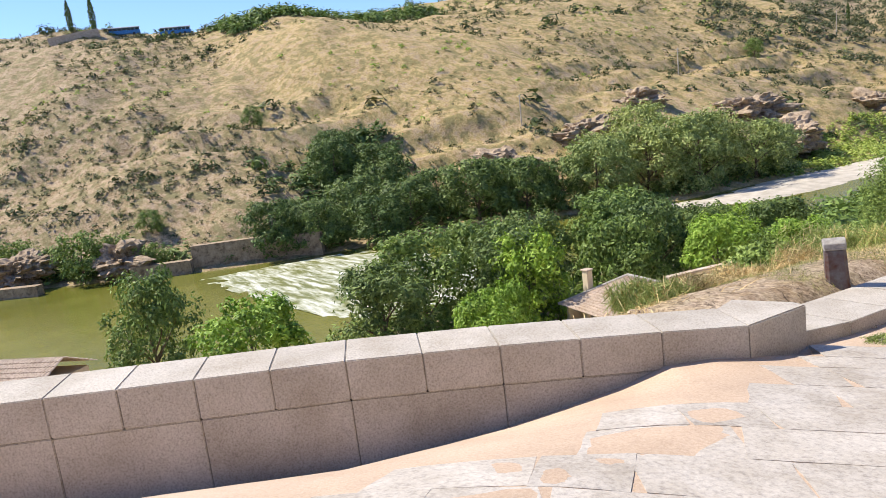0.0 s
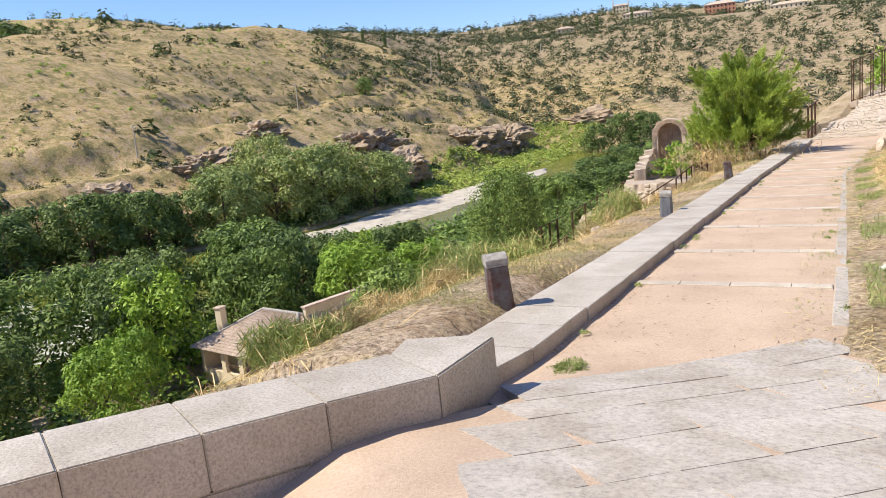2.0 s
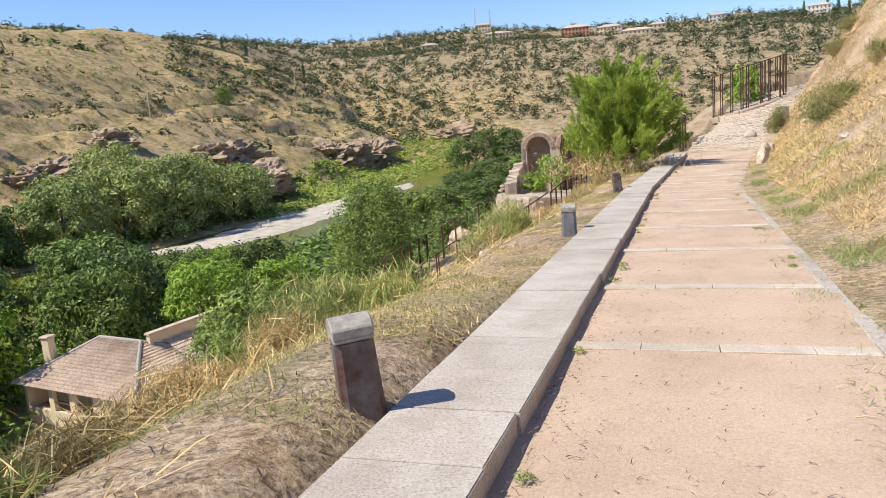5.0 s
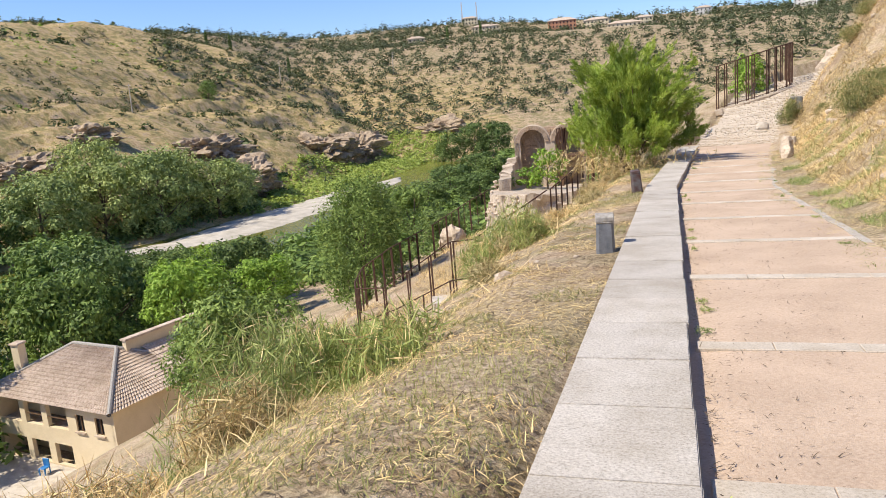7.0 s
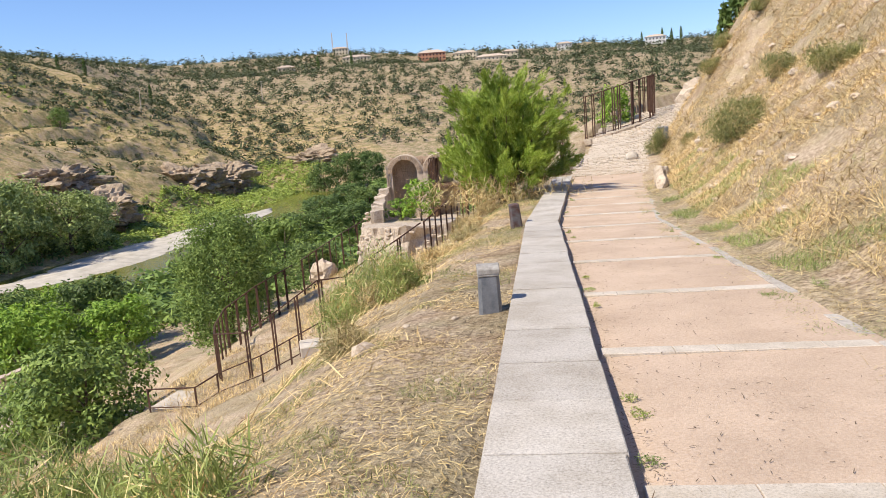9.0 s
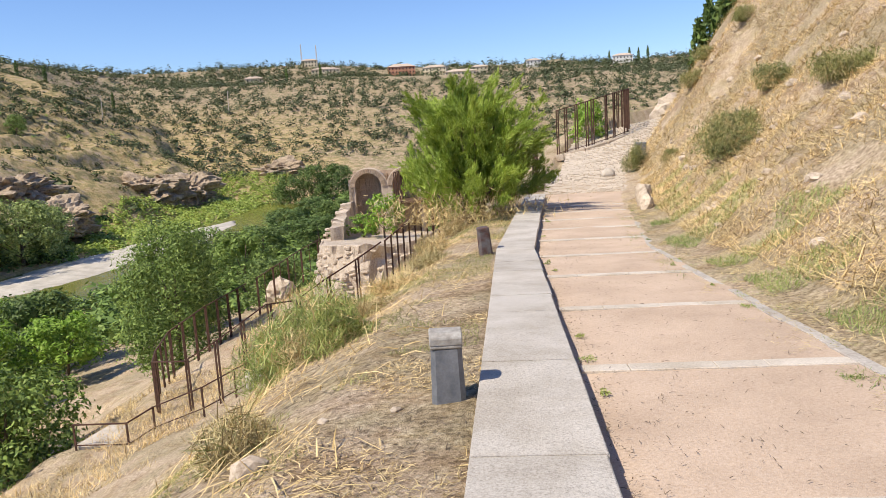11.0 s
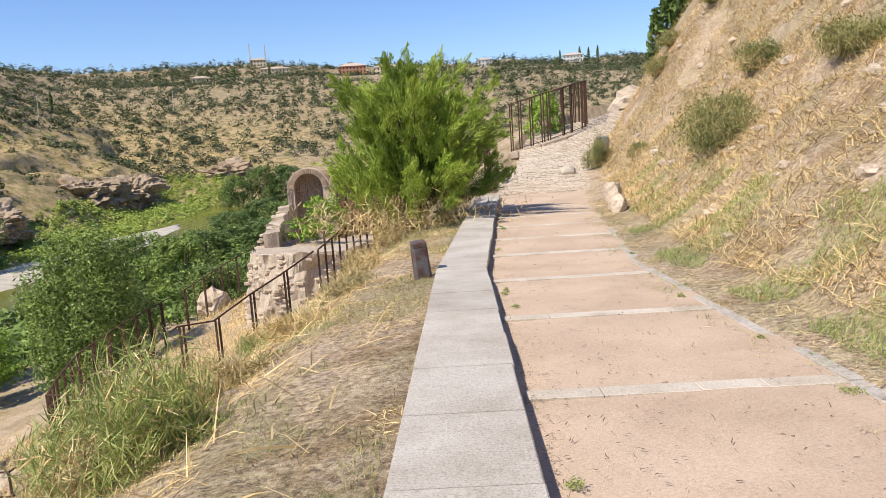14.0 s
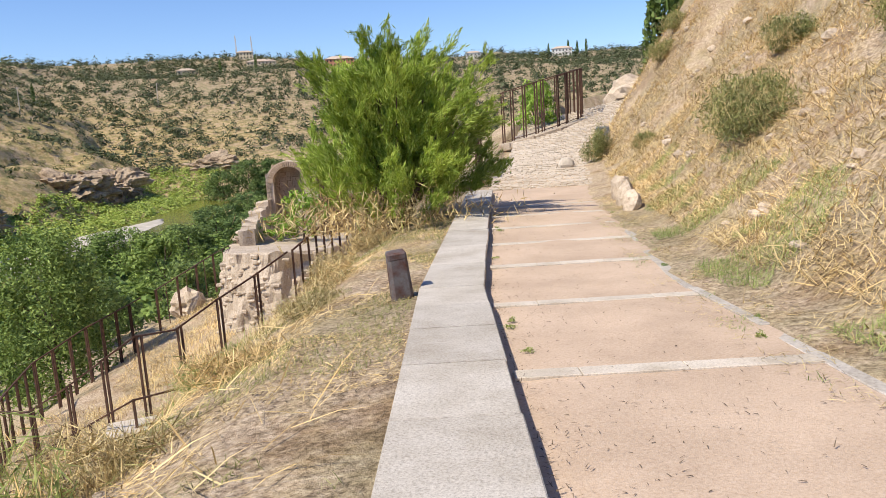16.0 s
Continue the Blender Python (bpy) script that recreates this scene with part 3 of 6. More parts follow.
CAPS = [0.0, 0.77, 1.48, 2.16, 2.8, 3.43, 4.04, 4.64, 5.24, 5.8, 6.45, 7.1, 7.75, 8.4, 9.05, 9.7, 10.35, 11.0]
for a, b in zip(CAPS, CAPS[1:]):
    deep = 0.34 if a > 0.7 else 0.5
    block("cap_block", a, b, lambda s, d=deep: wall_top(s) - d, wall_top, 0.62, rk.uniform(-0.003, 0.004))
for a, b in ((0.6, 2.16), (2.16, 3.43), (3.43, 4.64), (4.64, 5.8), (5.8, 7.1), (7.1, 8.4), (8.4, 9.7), (9.7, 11.0)):
    block("wall_block", a, b, lambda s: wall_top(s) - 2.6, lambda s: wall_top(s) - 0.346, 0.58, -0.012 + rk.uniform(-0.002, 0.002))
# end block, cut on the skew along the kerb
bm = bmesh.new()
ring = [wall_at(0.004, 0), wall_at(0.004, -0.62), (-0.30, 7.40), (0.20, 7.62), (0.345, 7.60)]
prism(bm, ring[::-1], 0.95, lambda x, y: 1.597 - 0.03 * (y - 6.735))
bmesh.ops.bevel(bm, geom=list(bm.edges), offset=0.012, segments=2, affect="EDGES")
bmesh.ops.recalc_face_normals(bm, faces=list(bm.faces))
part("end_block", bm, M_GRANITE, wall)


# ---- pieces of the path ----
def laid(ring, name, mat, parent, height, thick=0.06, bevel=0.008):
    """A flat stone over a ring, its top following the height function."""
    bm = bmesh.new()
    prism(bm, ring, lambda x, y: height(x, y) - thick, height)
    bmesh.ops.recalc_face_normals(bm, faces=list(bm.faces))
    rim = [e for e in bm.edges if all(v.co.z > height(v.co.x, v.co.y) - thick * 0.5 for v in e.verts)]
    bmesh.ops.bevel(bm, geom=rim, offset=bevel, segments=1, affect="EDGES")
    return part(name, bm, mat, parent)


rs = random.Random(11)
for y in (11.95, 14.35, 17.05, 19.7, 22.42, 25.15, 27.85, 30.4, 32.6, 34.8, 37.0, 39.2):
    strip = holder("paving_strip", Matrix(), "pale concrete strip set across the sand path", "paving strip", "strips across the path")
    xa, xb = float(lerp_tab(y, LEFT_X)) + 0.80, float(lerp_tab(y, RIGHT_X)) - 0.02
    cuts = [xa + (xb - xa) * k / 4 + (rs.uniform(-0.15, 0.15) if 0 < k < 4 else 0) for k in range(5)]
    for a, b in zip(cuts, cuts[1:]):
        j = rs.uniform(-0.012, 0.012)
        laid([(a + 0.003, y - 0.10 + j), (b - 0.003, y - 0.10 + j), (b - 0.003, y + 0.10 + j), (a + 0.003, y + 0.10 + j)], "strip_stone", M_STRIP, strip, lambda x, v: path_z(v) + 0.010, 0.06, 0.005)

edging = holder("edging", Matrix(), "pale concrete edging beside the sand path", "edging")
edging["kind"] = "structure"
y = 10.2
while y < 36:
    n = y + rs.uniform(0.9, 1.1)
    if rs.random() < 0.8:
        xa, xb = float(lerp_tab(y, RIGHT_X)), float(lerp_tab(n, RIGHT_X))
        j = rs.uniform(-0.02, 0.02)
        laid([(xa - 0.02 + j, y + 0.004), (xa + 0.13 + j, y + 0.004), (xb + 0.13 + j, n - 0.004), (xb - 0.02 + j, n - 0.004)], "edging_stone", M_SLAB, edging, lambda x, v: path_z(v) + 0.004 + j * 0.5, 0.06, 0.006)
    y = n

# worn flags of the forecourt, flush with the sand: a border row of long slabs, then uneven rows
def flagstone(ring, lift):
    """A flag with a wavering outline that follows the ground."""
    out = []
    for (xa, ya), (xb, yb) in zip(ring, ring[1:] + ring[:1]):
        for f in (0.0, 0.3, 0.66):
            out.append((xa + (xb - xa) * f + rs.uniform(-0.009, 0.009), ya + (yb - ya) * f + rs.uniform(-0.009, 0.009)))
    bm = bmesh.new()
    prism(bm, out, lambda x, v: float(court_z(x, v)) - 0.05, lambda x, v: float(court_z(x, v)) + lift)
    bmesh.ops.recalc_face_normals(bm, faces=list(bm.faces))
    part("flagstone", bm, M_SLAB, court)


def court_at(u, v):
    """u along the edge towards the path, v into the forecourt."""
    return 0.52 + 0.69 * u + 0.724 * v, 7.78 + 0.724 * u - 0.69 * v


v0, row = 0.0, 0
while v0 < 8.5:
    deep = 0.46 if row == 0 else rs.uniform(0.34, 0.72)
    u0 = -9.0 + rs.uniform(0, 0.6) if row else -0.25
    while u0 < 4.5:
        long = rs.uniform(0.75, 1.2) if row == 0 else rs.uniform(0.4, 1.2)
        k0, k1 = rs.uniform(-0.06, 0.06) * (row > 0), rs.uniform(-0.06, 0.06) * (row > 0)
        g = 0.004
        ring = [court_at(u0 + g + k0, v0 + g), court_at(u0 + g - k0, v0 + deep - g), court_at(u0 + long - g - k1, v0 + deep - g), court_at(u0 + long - g + k1, v0 + g)]
        cx, cy = sum(q[0] for q in ring) / 4, sum(q[1] for q in ring) / 4
        away = (cx - WALL_P.x) * WALL_N.x + (cy - WALL_P.y) * WALL_N.y
        down = (cx - WALL_P.x) * WALL_U.x + (cy - WALL_P.y) * WALL_U.y
        bare = float(lerp_tab(down, [(-9, -9.0), (-0.3, -9.0), (0.0, 0.3), (0.6, 0.95), (2, 1.5), (4, 2.1), (9, 3.0)])) + rs.uniform(-0.15, 0.15)
        side = float(lerp_tab(cy, [(0, 6.6), (6.0, 3.7), (7.6, 2.95), (9.3, 2.75), (10, 2.72)]))
        if away > bare and 0.62 < cx < side + 0.12 and cy > -2 and rs.random() < 0.97:
            flagstone(ring[::-1], rs.uniform(0.0095, 0.0135))
        u0 += long
    v0, row = v0 + deep, row + 1


# ---- bollards ----
def bollard(at, label, body_mat, lean, turn, tall=0.0):
    x, y = at
    z = float(land(x, y)) - 0.02 + tall
    root = holder("bollard", pose(x, y, z, lean[0], lean[1], turn), label, "bollard", "bollards beside the kerb")
    bm = bmesh.new()
    ring = lambda w, h: [bm.verts.new((a * w, b * w, h)) for a, b in ((-1, -0.7), (-0.7, -1), (0.7, -1), (1, -0.7), (1, 0.7), (0.7, 1), (-0.7, 1), (-1, 0.7))]
    rr = [ring(0.135, -0.25 - tall), ring(0.13, 0.0), ring(0.118, 0.44)]
    for a, b in zip(rr, rr[1:]):
        for k in range(8):
            bm.faces.new((a[k], a[(k + 1) % 8], b[(k + 1) % 8], b[k]))
    bm.faces.new(rr[-1])
    part("post", bm, body_mat, root)
    if tall:
        part("top", boxes(((0.23, 0.23, 0.10), (0, 0, 0.48)), bevel=0.02), body_mat, root)
        return root
    band = boxes(((0.245, 0.245, 0.035), (0, 0, 0.46)), bevel=0.012)
    part("band", band, M_LEAD, root)
    bm = bmesh.new()
    arch = [(-0.125, 0.47), (-0.125, 0.53), (-0.08, 0.562), (0.0, 0.58), (0.08, 0.562), (0.125, 0.53), (0.125, 0.47)]
    f = [bm.verts.new((-0.125, a, h)) for a, h in arch]
    g = [bm.verts.new((0.125, a, h)) for a, h in arch]
    bm.faces.new(f), bm.faces.new(g[::-1])
    for k in range(len(arch)):
        m = (k + 1) % len(arch)
        bm.faces.new((f[k], g[k], g[m], f[m]))
    bmesh.ops.recalc_face_normals(bm, faces=list(bm.faces))
    bmesh.ops.bevel(bm, geom=list(bm.edges), offset=0.008, segments=1, affect="EDGES")
    part("cap", bm, M_LEAD, root, "bleached grey cap with an arched top")
    return root


bollard((-0.70, 10.05), "square rust-brown iron bollard with a pale arched cap", M_IRON, (0, -3), 34)
bollard((-0.76, 19.05), "square blue-grey metal bollard with a scuffed pale cap", M_IRON_GREY, (0, 0), 6)
bollard((-0.74, 28.75), "leaning rusty brown bollard set in dry grass", M_IRON, (2, -5), 12, 0.08)


# ---- rusted steel fences ----
def fence_run(name, label, pts, high, gap, category="fence", twin=True, low_rail=False, follow=True, mid=0):
    """Pairs of posts joined by a top rail, along points x, y, ground z."""
    root = holder(name, Matrix.Translation(pts[0]), label, category)
    root.matrix_world = Matrix()
    for (a, b) in zip(pts, pts[1:]):
        a, b = Vector(a), Vector(b)
        k = max(1, round((b - a).to_2d().length / gap))
        for i in range(k):
            p, q = a.lerp(b, i / k), a.lerp(b, (i + 1) / k)
            up = Vector((0, 0, high))
            along = (q - p).normalized()
            bm = bmesh.new()
            bar(bm, p + up, q + up, 0.06, 0.05)
            if low_rail:
                low = bmesh.new()
                bar(low, p + Vector((0, 0, 0.1)), q + Vector((0, 0, 0.1)), 0.05, 0.04)
                part("low_rail", low, M_RUST, root)
            part("top_rail", bm, M_RUST, root)
            for o in ((0.06, 0.20) if twin else (0.0,)):
                bm = bmesh.new()
                c = p + along * o
                bar(bm, c - Vector((0, 0, 0.4)), c + up + Vector((0, 0, 0.03)), 0.07, 0.05)
                part("post", bm, M_RUST, root)
            for j in range(mid):
                c = p.lerp(q, (j + 1) / (mid + 1))
                bm = bmesh.new()
                bar(bm, c - Vector((0, 0, 0.2)), c + up, 0.05, 0.02)
                part("bar", bm, M_RUST, root)
    return root


FRONT = [(-15.85, 43.6, -9.05), (-13.83, 42.4, -8.7), (-12.41, 42.14, -7.9), (-11.25, 42.18, -7.15), (-10.17, 42.42, -6.45), (-9.07, 42.98, -6.45), (-7.95, 43.7, -5.75), (-6.83, 44.41, -5.15), (-5.75, 45.1, -4.5)]
fence_run("enclosure_fence", "rust-brown steel fence stepping down the slope", FRONT, 2.42, 5.0)
fence_run("picket_fence", "dense rust-brown steel picket fence by the tamarisk", [(-5.6, 45.2, -4.4), (-2.9, 47.4, -2.4)], 2.35, 0.32, mid=0, twin=False)
REAR = [(-15.9, 43.7, -9.05), (-17.4, 47.0, -9.5), (-18.6, 51.0, -9.6), (-18.2, 55.0, -9.2), (-17.4, 60.0, -8.9)]
fence_run("rear_fence", "rust-brown steel fence with many upright bars", REAR, 2.35, 1.3)
fence_run("valley_fence", "low rusty fence among straw above the valley", [(-17.4, 62.0, -8.8), (-16.5, 70.0, -8.2), (-15.0, 80.0, -7.6)], 2.2, 3.2, mid=1)
fence_run("handrail", "low dark metal handrail around a concrete landing", [(-17.6, 40.2, -9.0), (-15.3, 40.0, -8.9), (-14.9, 41.4, -8.8), (-12.6, 41.0, -7.9), (-9.9, 41.2, -6.6), (-8.6, 41.8, -6.5)], 0.95, 1.6, "handrail", False, True)
bm = boxes(((2.8, 2.2, 0.5), pose(-16.2, 41.2, -9.2, 0, 0, -8)), ((3.0, 1.3, 0.45), pose(-9.4, 41.6, -6.75, 0, 0, 20)), bevel=0.03)
tagged(part("landing_slab", bm, M_STRIP), "pale concrete landing below the steel fence", "landing")

GATE = [(2.98, 62.0), (3.45, 61.6), (4.7, 61.0), (5.05, 61.1), (5.95, 61.3), (6.5, 61.8), (7.3, 62.6), (7.9, 64.2), (7.6, 66.5), (6.2, 68.0), (4.2, 68.2)]
gate_fence = fence_run("gate_fence", "tall rust-brown steel screen of framed gate panels", [(x, y, 0.47 + 0.245 * (x - 2.98) + 0.06) for x, y in GATE], 2.75, 0.85, "steel screen", True, True)
bm = bmesh.new()
for (xa, ya), (xb, yb) in zip(GATE[:7], GATE[1:8]):
    za, zb = 0.30 + 0.245 * (xa - 2.98), 0.30 + 0.245 * (xb - 2.98)
    bar(bm, (xa, ya - 0.25, za), (xb, yb - 0.25, zb), 0.4, 0.45)
bmesh.ops.bevel(bm, geom=list(bm.edges), offset=0.05, segments=1, affect="EDGES")
tagged(part("stone_footing", bm, M_RUBBLE), "rough stone footing under the steel screen", "footing")
fence_run("end_railing", "dark rusty railing at the end of the kerb", [(0.9, 46.6, -0.2), (1.3, 49.6, 0.05)], 1.3, 0.9, "railing", True, True)

# ---- cobbled ramp ----
rc = random.Random(5)
cob_v, cob_f = [], []
u = 43.5
while u < 66:
    xa, xb = float(lerp_tab(u, LEFT_X)) + 0.6, float(lerp_tab(u, RIGHT_X)) + 0.6
    v = xa + rc.uniform(0, 0.2)
    while v < xb:
        w, d = rc.uniform(0.16, 0.34), rc.uniform(0.18, 0.3)
        z = path_z(u) + rc.uniform(-0.02, 0.02) + 0.2 * (v - 6.0) * min(1, max(0, (u - 50) / 8))
        k = len(cob_v)
        t = [(v, u), (v + w, u + rc.uniform(-0.04, 0.04)), (v + w, u + d), (v, u + d)]
        cob_v += [(x, y, z - 0.12) for x, y in t] + [(x + 0.02 * (1 if x == v else -1), y, z + 0.03 + path_z(y) - path_z(u)) for x, y in t]
        cob_f += [(k + 4, k + 5, k + 6, k + 7), (k, k + 1, k + 5, k + 4), (k + 1, k + 2, k + 6, k + 5), (k + 2, k + 3, k + 7, k + 6), (k + 3, k, k + 4, k + 7)]
        v += w + 0.02
    u += 0.25
tagged(sheet("ramp_cobbles", cob_v, cob_f, M_COBBLE), "uneven pale cobbles of the rising ramp", "cobbles", kind="stuff")


# ---- ruin with the arch ----
def stone_field(root, ring_fn, rows, mat, seed, name="stone"):
    """Loose courses of rough stones; ring_fn(u, v) gives a place and outward way."""
    rr = random.Random(seed)
    verts, faces = [], []
    for v0, v1 in rows:
        u = 0.0
        while u < 1.0:
            w = rr.uniform(0.05, 0.11)
            p = [ring_fn(min(u + a * w + rr.uniform(-0.008, 0.008), 1.0), v + rr.uniform(-0.07, 0.07)) for a, v in ((0.04, v0), (0.96, v0), (0.96, v1), (0.04, v1))]
            out = rr.uniform(0.02, 0.07)
            k = len(verts)
            for c, n in p:
                verts.append(c - n * 0.1)
            mid = sum((c for c, n in p), Vector()) / 4
            for c, n in p:
                verts.append(c.lerp(mid, 0.07) + n * out)
            faces += [(k + 4, k + 5, k + 6, k + 7)] + [(k + a, k + (a + 1) % 4, k + 4 + (a + 1) % 4, k + 4 + a) for a in range(4)]
            u += w
    ob = sheet(name, [tuple(v) for v in verts], faces, mat, root)
    ob["kind"] = "stuff"
    return ob


ruin = holder("arched_ruin", Matrix(), "ruined rubble masonry wall with two blind brick arches", "ruin")
AX, AY, AZ = -10.75, 69.0, -5.2          # foot of the first arch
RX = Vector((1, 0.12, 0)).normalized()   # along the front
RN = Vector((RX.y, -RX.x, 0))            # towards the path


def ruin_p(u, z, n=0.0):
    return Vector((AX, AY, AZ)) + RX * u + Vector((0, 0, z)) + RN * n


def arch_wall(c, half, spring, top, thick, left, right):
    """Masonry around a niche: two jambs, a rounded head, and a back wall."""
    bm = bmesh.new()
    n = 14
    inner = [(c - half, 0.0)] + [(c - half * math.cos(math.pi * k / n), spring + half * math.sin(math.pi * k / n)) for k in range(n + 1)] + [(c + half, 0.0)]
    outer = [(left, 0.0)] + [(c - (top - spring) * math.cos(math.pi * k / n) * ((c - left) / (top - spring)), spring + (top - spring) * math.sin(math.pi * k / n)) for k in range(n + 1)] + [(right, 0.0)]
    for i in range(len(inner) - 1):
        q = [inner[i], inner[i + 1], outer[i + 1], outer[i]]
        f = [bm.verts.new(ruin_p(a, z, 0)) for a, z in q]
        b = [bm.verts.new(ruin_p(a, z, -thick)) for a, z in q]
        bm.faces.new(f), bm.faces.new(b[::-1])
        for k in range(4):
            m = (k + 1) % 4
            bm.faces.new((f[k], b[k], b[m], f[m]))
    bmesh.ops.remove_doubles(bm, verts=list(bm.verts), dist=0.001)
    bmesh.ops.recalc_face_normals(bm, faces=list(bm.faces))
    return bm


part("arch", arch_wall(0.15, 0.98, 3.9, 5.25, 1.3, -1.3, 1.5), M_MORTAR, ruin)
part("arch", arch_wall(2.95, 0.98, 3.9, 5.2, 1.3, 1.52, 4.3), M_MORTAR, ruin)
bm = bmesh.new()
bar(bm, ruin_p(-1.0, 2.5, -1.35), ruin_p(4.2, 2.5, -1.35), 0.3, 5.0)
part("back_wall", bm, M_BRICK, ruin)
for c in (0.15, 2.95):       # ring of bricks on each head
    for k in range(26):
        a = math.pi * (k + 0.5) / 26
        p0, p1 = ruin_p(c - 1.0 * math.cos(a), 3.9 + 1.0 * math.sin(a), 0.03), ruin_p(c - 1.32 * math.cos(a), 3.9 + 1.3 * math.sin(a), 0.03)
        bm = bmesh.new()
        bar(bm, p0, p1, 0.1, 0.12)
        part("brick", bm, M_BRICK, ruin)
stone_field(ruin, lambda u, v: (ruin_p(-1.3 + 0.32 * u, v, 0.0), RN), [(0.3 * k, 0.3 * k + 0.28) for k in range(15)], M_RUBBLE, 1, "jamb_facing")
stone_field(ruin, lambda u, v: (ruin_p(-0.9 + 4.8 * u, v, -1.15), RN), [(0.3 * k, 0.3 * k + 0.28) for k in range(16)], M_BRICK, 2, "back_facing")
# buttress and broken wall in front
for pts, hts, nm, sd in (([(-1.4, 0.0), (-1.5, 5.0), (-1.2, 11.0)], (2.9, 2.4, 2.3), "broken_wall", 3), ([(0.5, -0.6), (1.5, -0.5)], (3.0, 2.6), "infill_wall", 4)):
    for (a, na), (b, nb), h0, h1 in zip(pts, pts[1:], hts, hts[1:]):
        steps = 5
        for i in range(steps):
            f0, f1 = i / steps, (i + 1) / steps
            p, q = ruin_p(a + (b - a) * f0, 0, na + (nb - na) * f0), ruin_p(a + (b - a) * f1, 0, na + (nb - na) * f1)
            h = h0 + (h1 - h0) * f0 + rc.uniform(-0.12, 0.12)
            bm = bmesh.new()
            bar(bm, p + Vector((0, 0, h / 2 - 0.6)), q + Vector((0, 0, h / 2 - 0.6)), 0.75, h + 1.2)
            bmesh.ops.subdivide_edges(bm, edges=list(bm.edges), cuts=4, use_grid_fill=True)
            for v in bm.verts:
                v.co += noise.noise_vector(v.co * 1.6) * 0.16
            part(nm, bm, M_RUBBLE, ruin)


def mound(name, at, size, mat, seed, label, category, detail=4, jag=0.35):
    """A rough rocky mass."""
    bm = bmesh.new()
    bmesh.ops.create_icosphere(bm, subdivisions=detail, radius=1.0)
    off = Vector((seed * 7.3, seed * 3.1, seed * 1.7))
    for v in bm.verts:
        n = noise.fractal(v.co * 1.4 + off, 0.8, 2.2, 5)
        c = noise.cell(v.co * 3.0 + off) - 0.5
        v.co = v.co * (1 + jag * n + 0.18 * jag * c)
        if detail > 4:       # upright faces broken by ledges
            bed = math.floor(v.co.z * 5 + 0.8 * noise.noise(v.co * 2 + off)) / 5
            v.co.z += 0.4 * (bed - v.co.z)
            v.co.xy = v.co.xy * (1 + 0.1 * noise.cell(Vector((v.co.x * 4, v.co.y * 4, bed * 5)) + off))
        v.co = Vector((v.co.x * size[0], v.co.y * size[1], v.co.z * size[2]))
    ob = part(name, bm, mat)
    ob.matrix_world = pose(*at)
    return tagged(ob, label, category)


plat = holder("masonry_platform", Matrix(), "eroded rubble masonry platform below the arches", "ruin")
PLAT = [(-10.9, 54.6), (-9.8, 52.9), (-7.8, 52.4), (-5.6, 53.2), (-6.0, 70), (-13.4, 70), (-12.4, 63.0)]
bm = bmesh.new()
prism(bm, PLAT, -9.8, lambda x, y: -3.1 - 0.10 * (y - 52) + 0.3 * noise.noise((x * 0.8, y * 0.8, 3)))
bmesh.ops.recalc_face_normals(bm, faces=list(bm.faces))
bmesh.ops.subdivide_edges(bm, edges=list(bm.edges), cuts=14, use_grid_fill=True)
heart = Vector((-9.2, 61.0, 0))
for v in bm.verts:
    low = max(0.0, min(1.0, (-3.2 - v.co.z) / 6))
    way = (v.co - heart).to_2d().normalized().to_3d()
    v.co += way * (1.3 * low + 0.5 * noise.fractal(v.co * 0.55, 0.8, 2.1, 4))
    v.co.z -= 0.45 * abs(noise.noise(v.co * 0.9)) * (1 - low)
part("core", bm, M_RUBBLE, plat)
rp = random.Random(41)
for k in range(260):         # stones still standing proud of the worn face
    i = rp.choice((0, 0, 1, 1, 2, 2, 6, 6))
    (xa, ya), (xb, yb) = PLAT[i], PLAT[(i + 1) % 7]
    f, low = rp.random(), rp.random()
    c = Vector((xa + (xb - xa) * f, ya + (yb - ya) * f, -3.3 - 5.5 * low))
    way = (c - heart).to_2d().normalized().to_3d()
    c += way * (1.3 * (0.1 + 5.5 * low) / 6 + 0.5 * noise.fractal(c * 0.55, 0.8, 2.1, 4) - 0.05)
    bm = bmesh.new()
    box(bm, (rp.uniform(0.18, 0.42), rp.uniform(0.2, 0.34), rp.uniform(0.10, 0.22)), pose(*c, rp.uniform(-12, 12), rp.uniform(-12, 12), math.degrees(math.atan2(way.y, way.x)) + 90 + rp.uniform(-20, 20)), 0.04)
    part("stone", bm, M_RUBBLE, plat)
mound("ruin_boulder", (-17.0, 66.0, -8.4), (1.1, 0.9, 1.0), M_RUBBLE, 8, "broken lump of old masonry in straw", "masonry lump", 3)
fence_run("viewing_deck_rail", "dark steel railing on a small viewing deck", [(-8.4, 67.6, -2.4), (-8.0, 71.0, -2.4), (-5.5, 71.5, -2.4)], 2.1, 0.5, "railing", False, False)
tagged(part("viewing_deck", boxes(((3.2, 3.0, 0.22), (-7.0, 69.4, -2.5)), ((0.25, 0.25, 6), (-8.2, 68.2, -5.6)), ((0.25, 0.25, 6), (-5.8, 68.2, -5.6)), bevel=0.02), M_WOOD), "weathered dark viewing deck beside the arches", "deck")


# ---- house below the slope ----
HC, HU, HV = Vector((-35.8, 46.4, 0)), Vector((-0.983, 0.185, 0)), Vector((0.185, 0.983, 0))
EAVE, RIDGE, BASE = -16.0, -13.4, -21.0


def hp(u, v, z):
    return HC + HU * u + HV * v + Vector((0, 0, z))


house = holder("house", Matrix(), "cream rendered house with a hipped clay tile roof", "house")


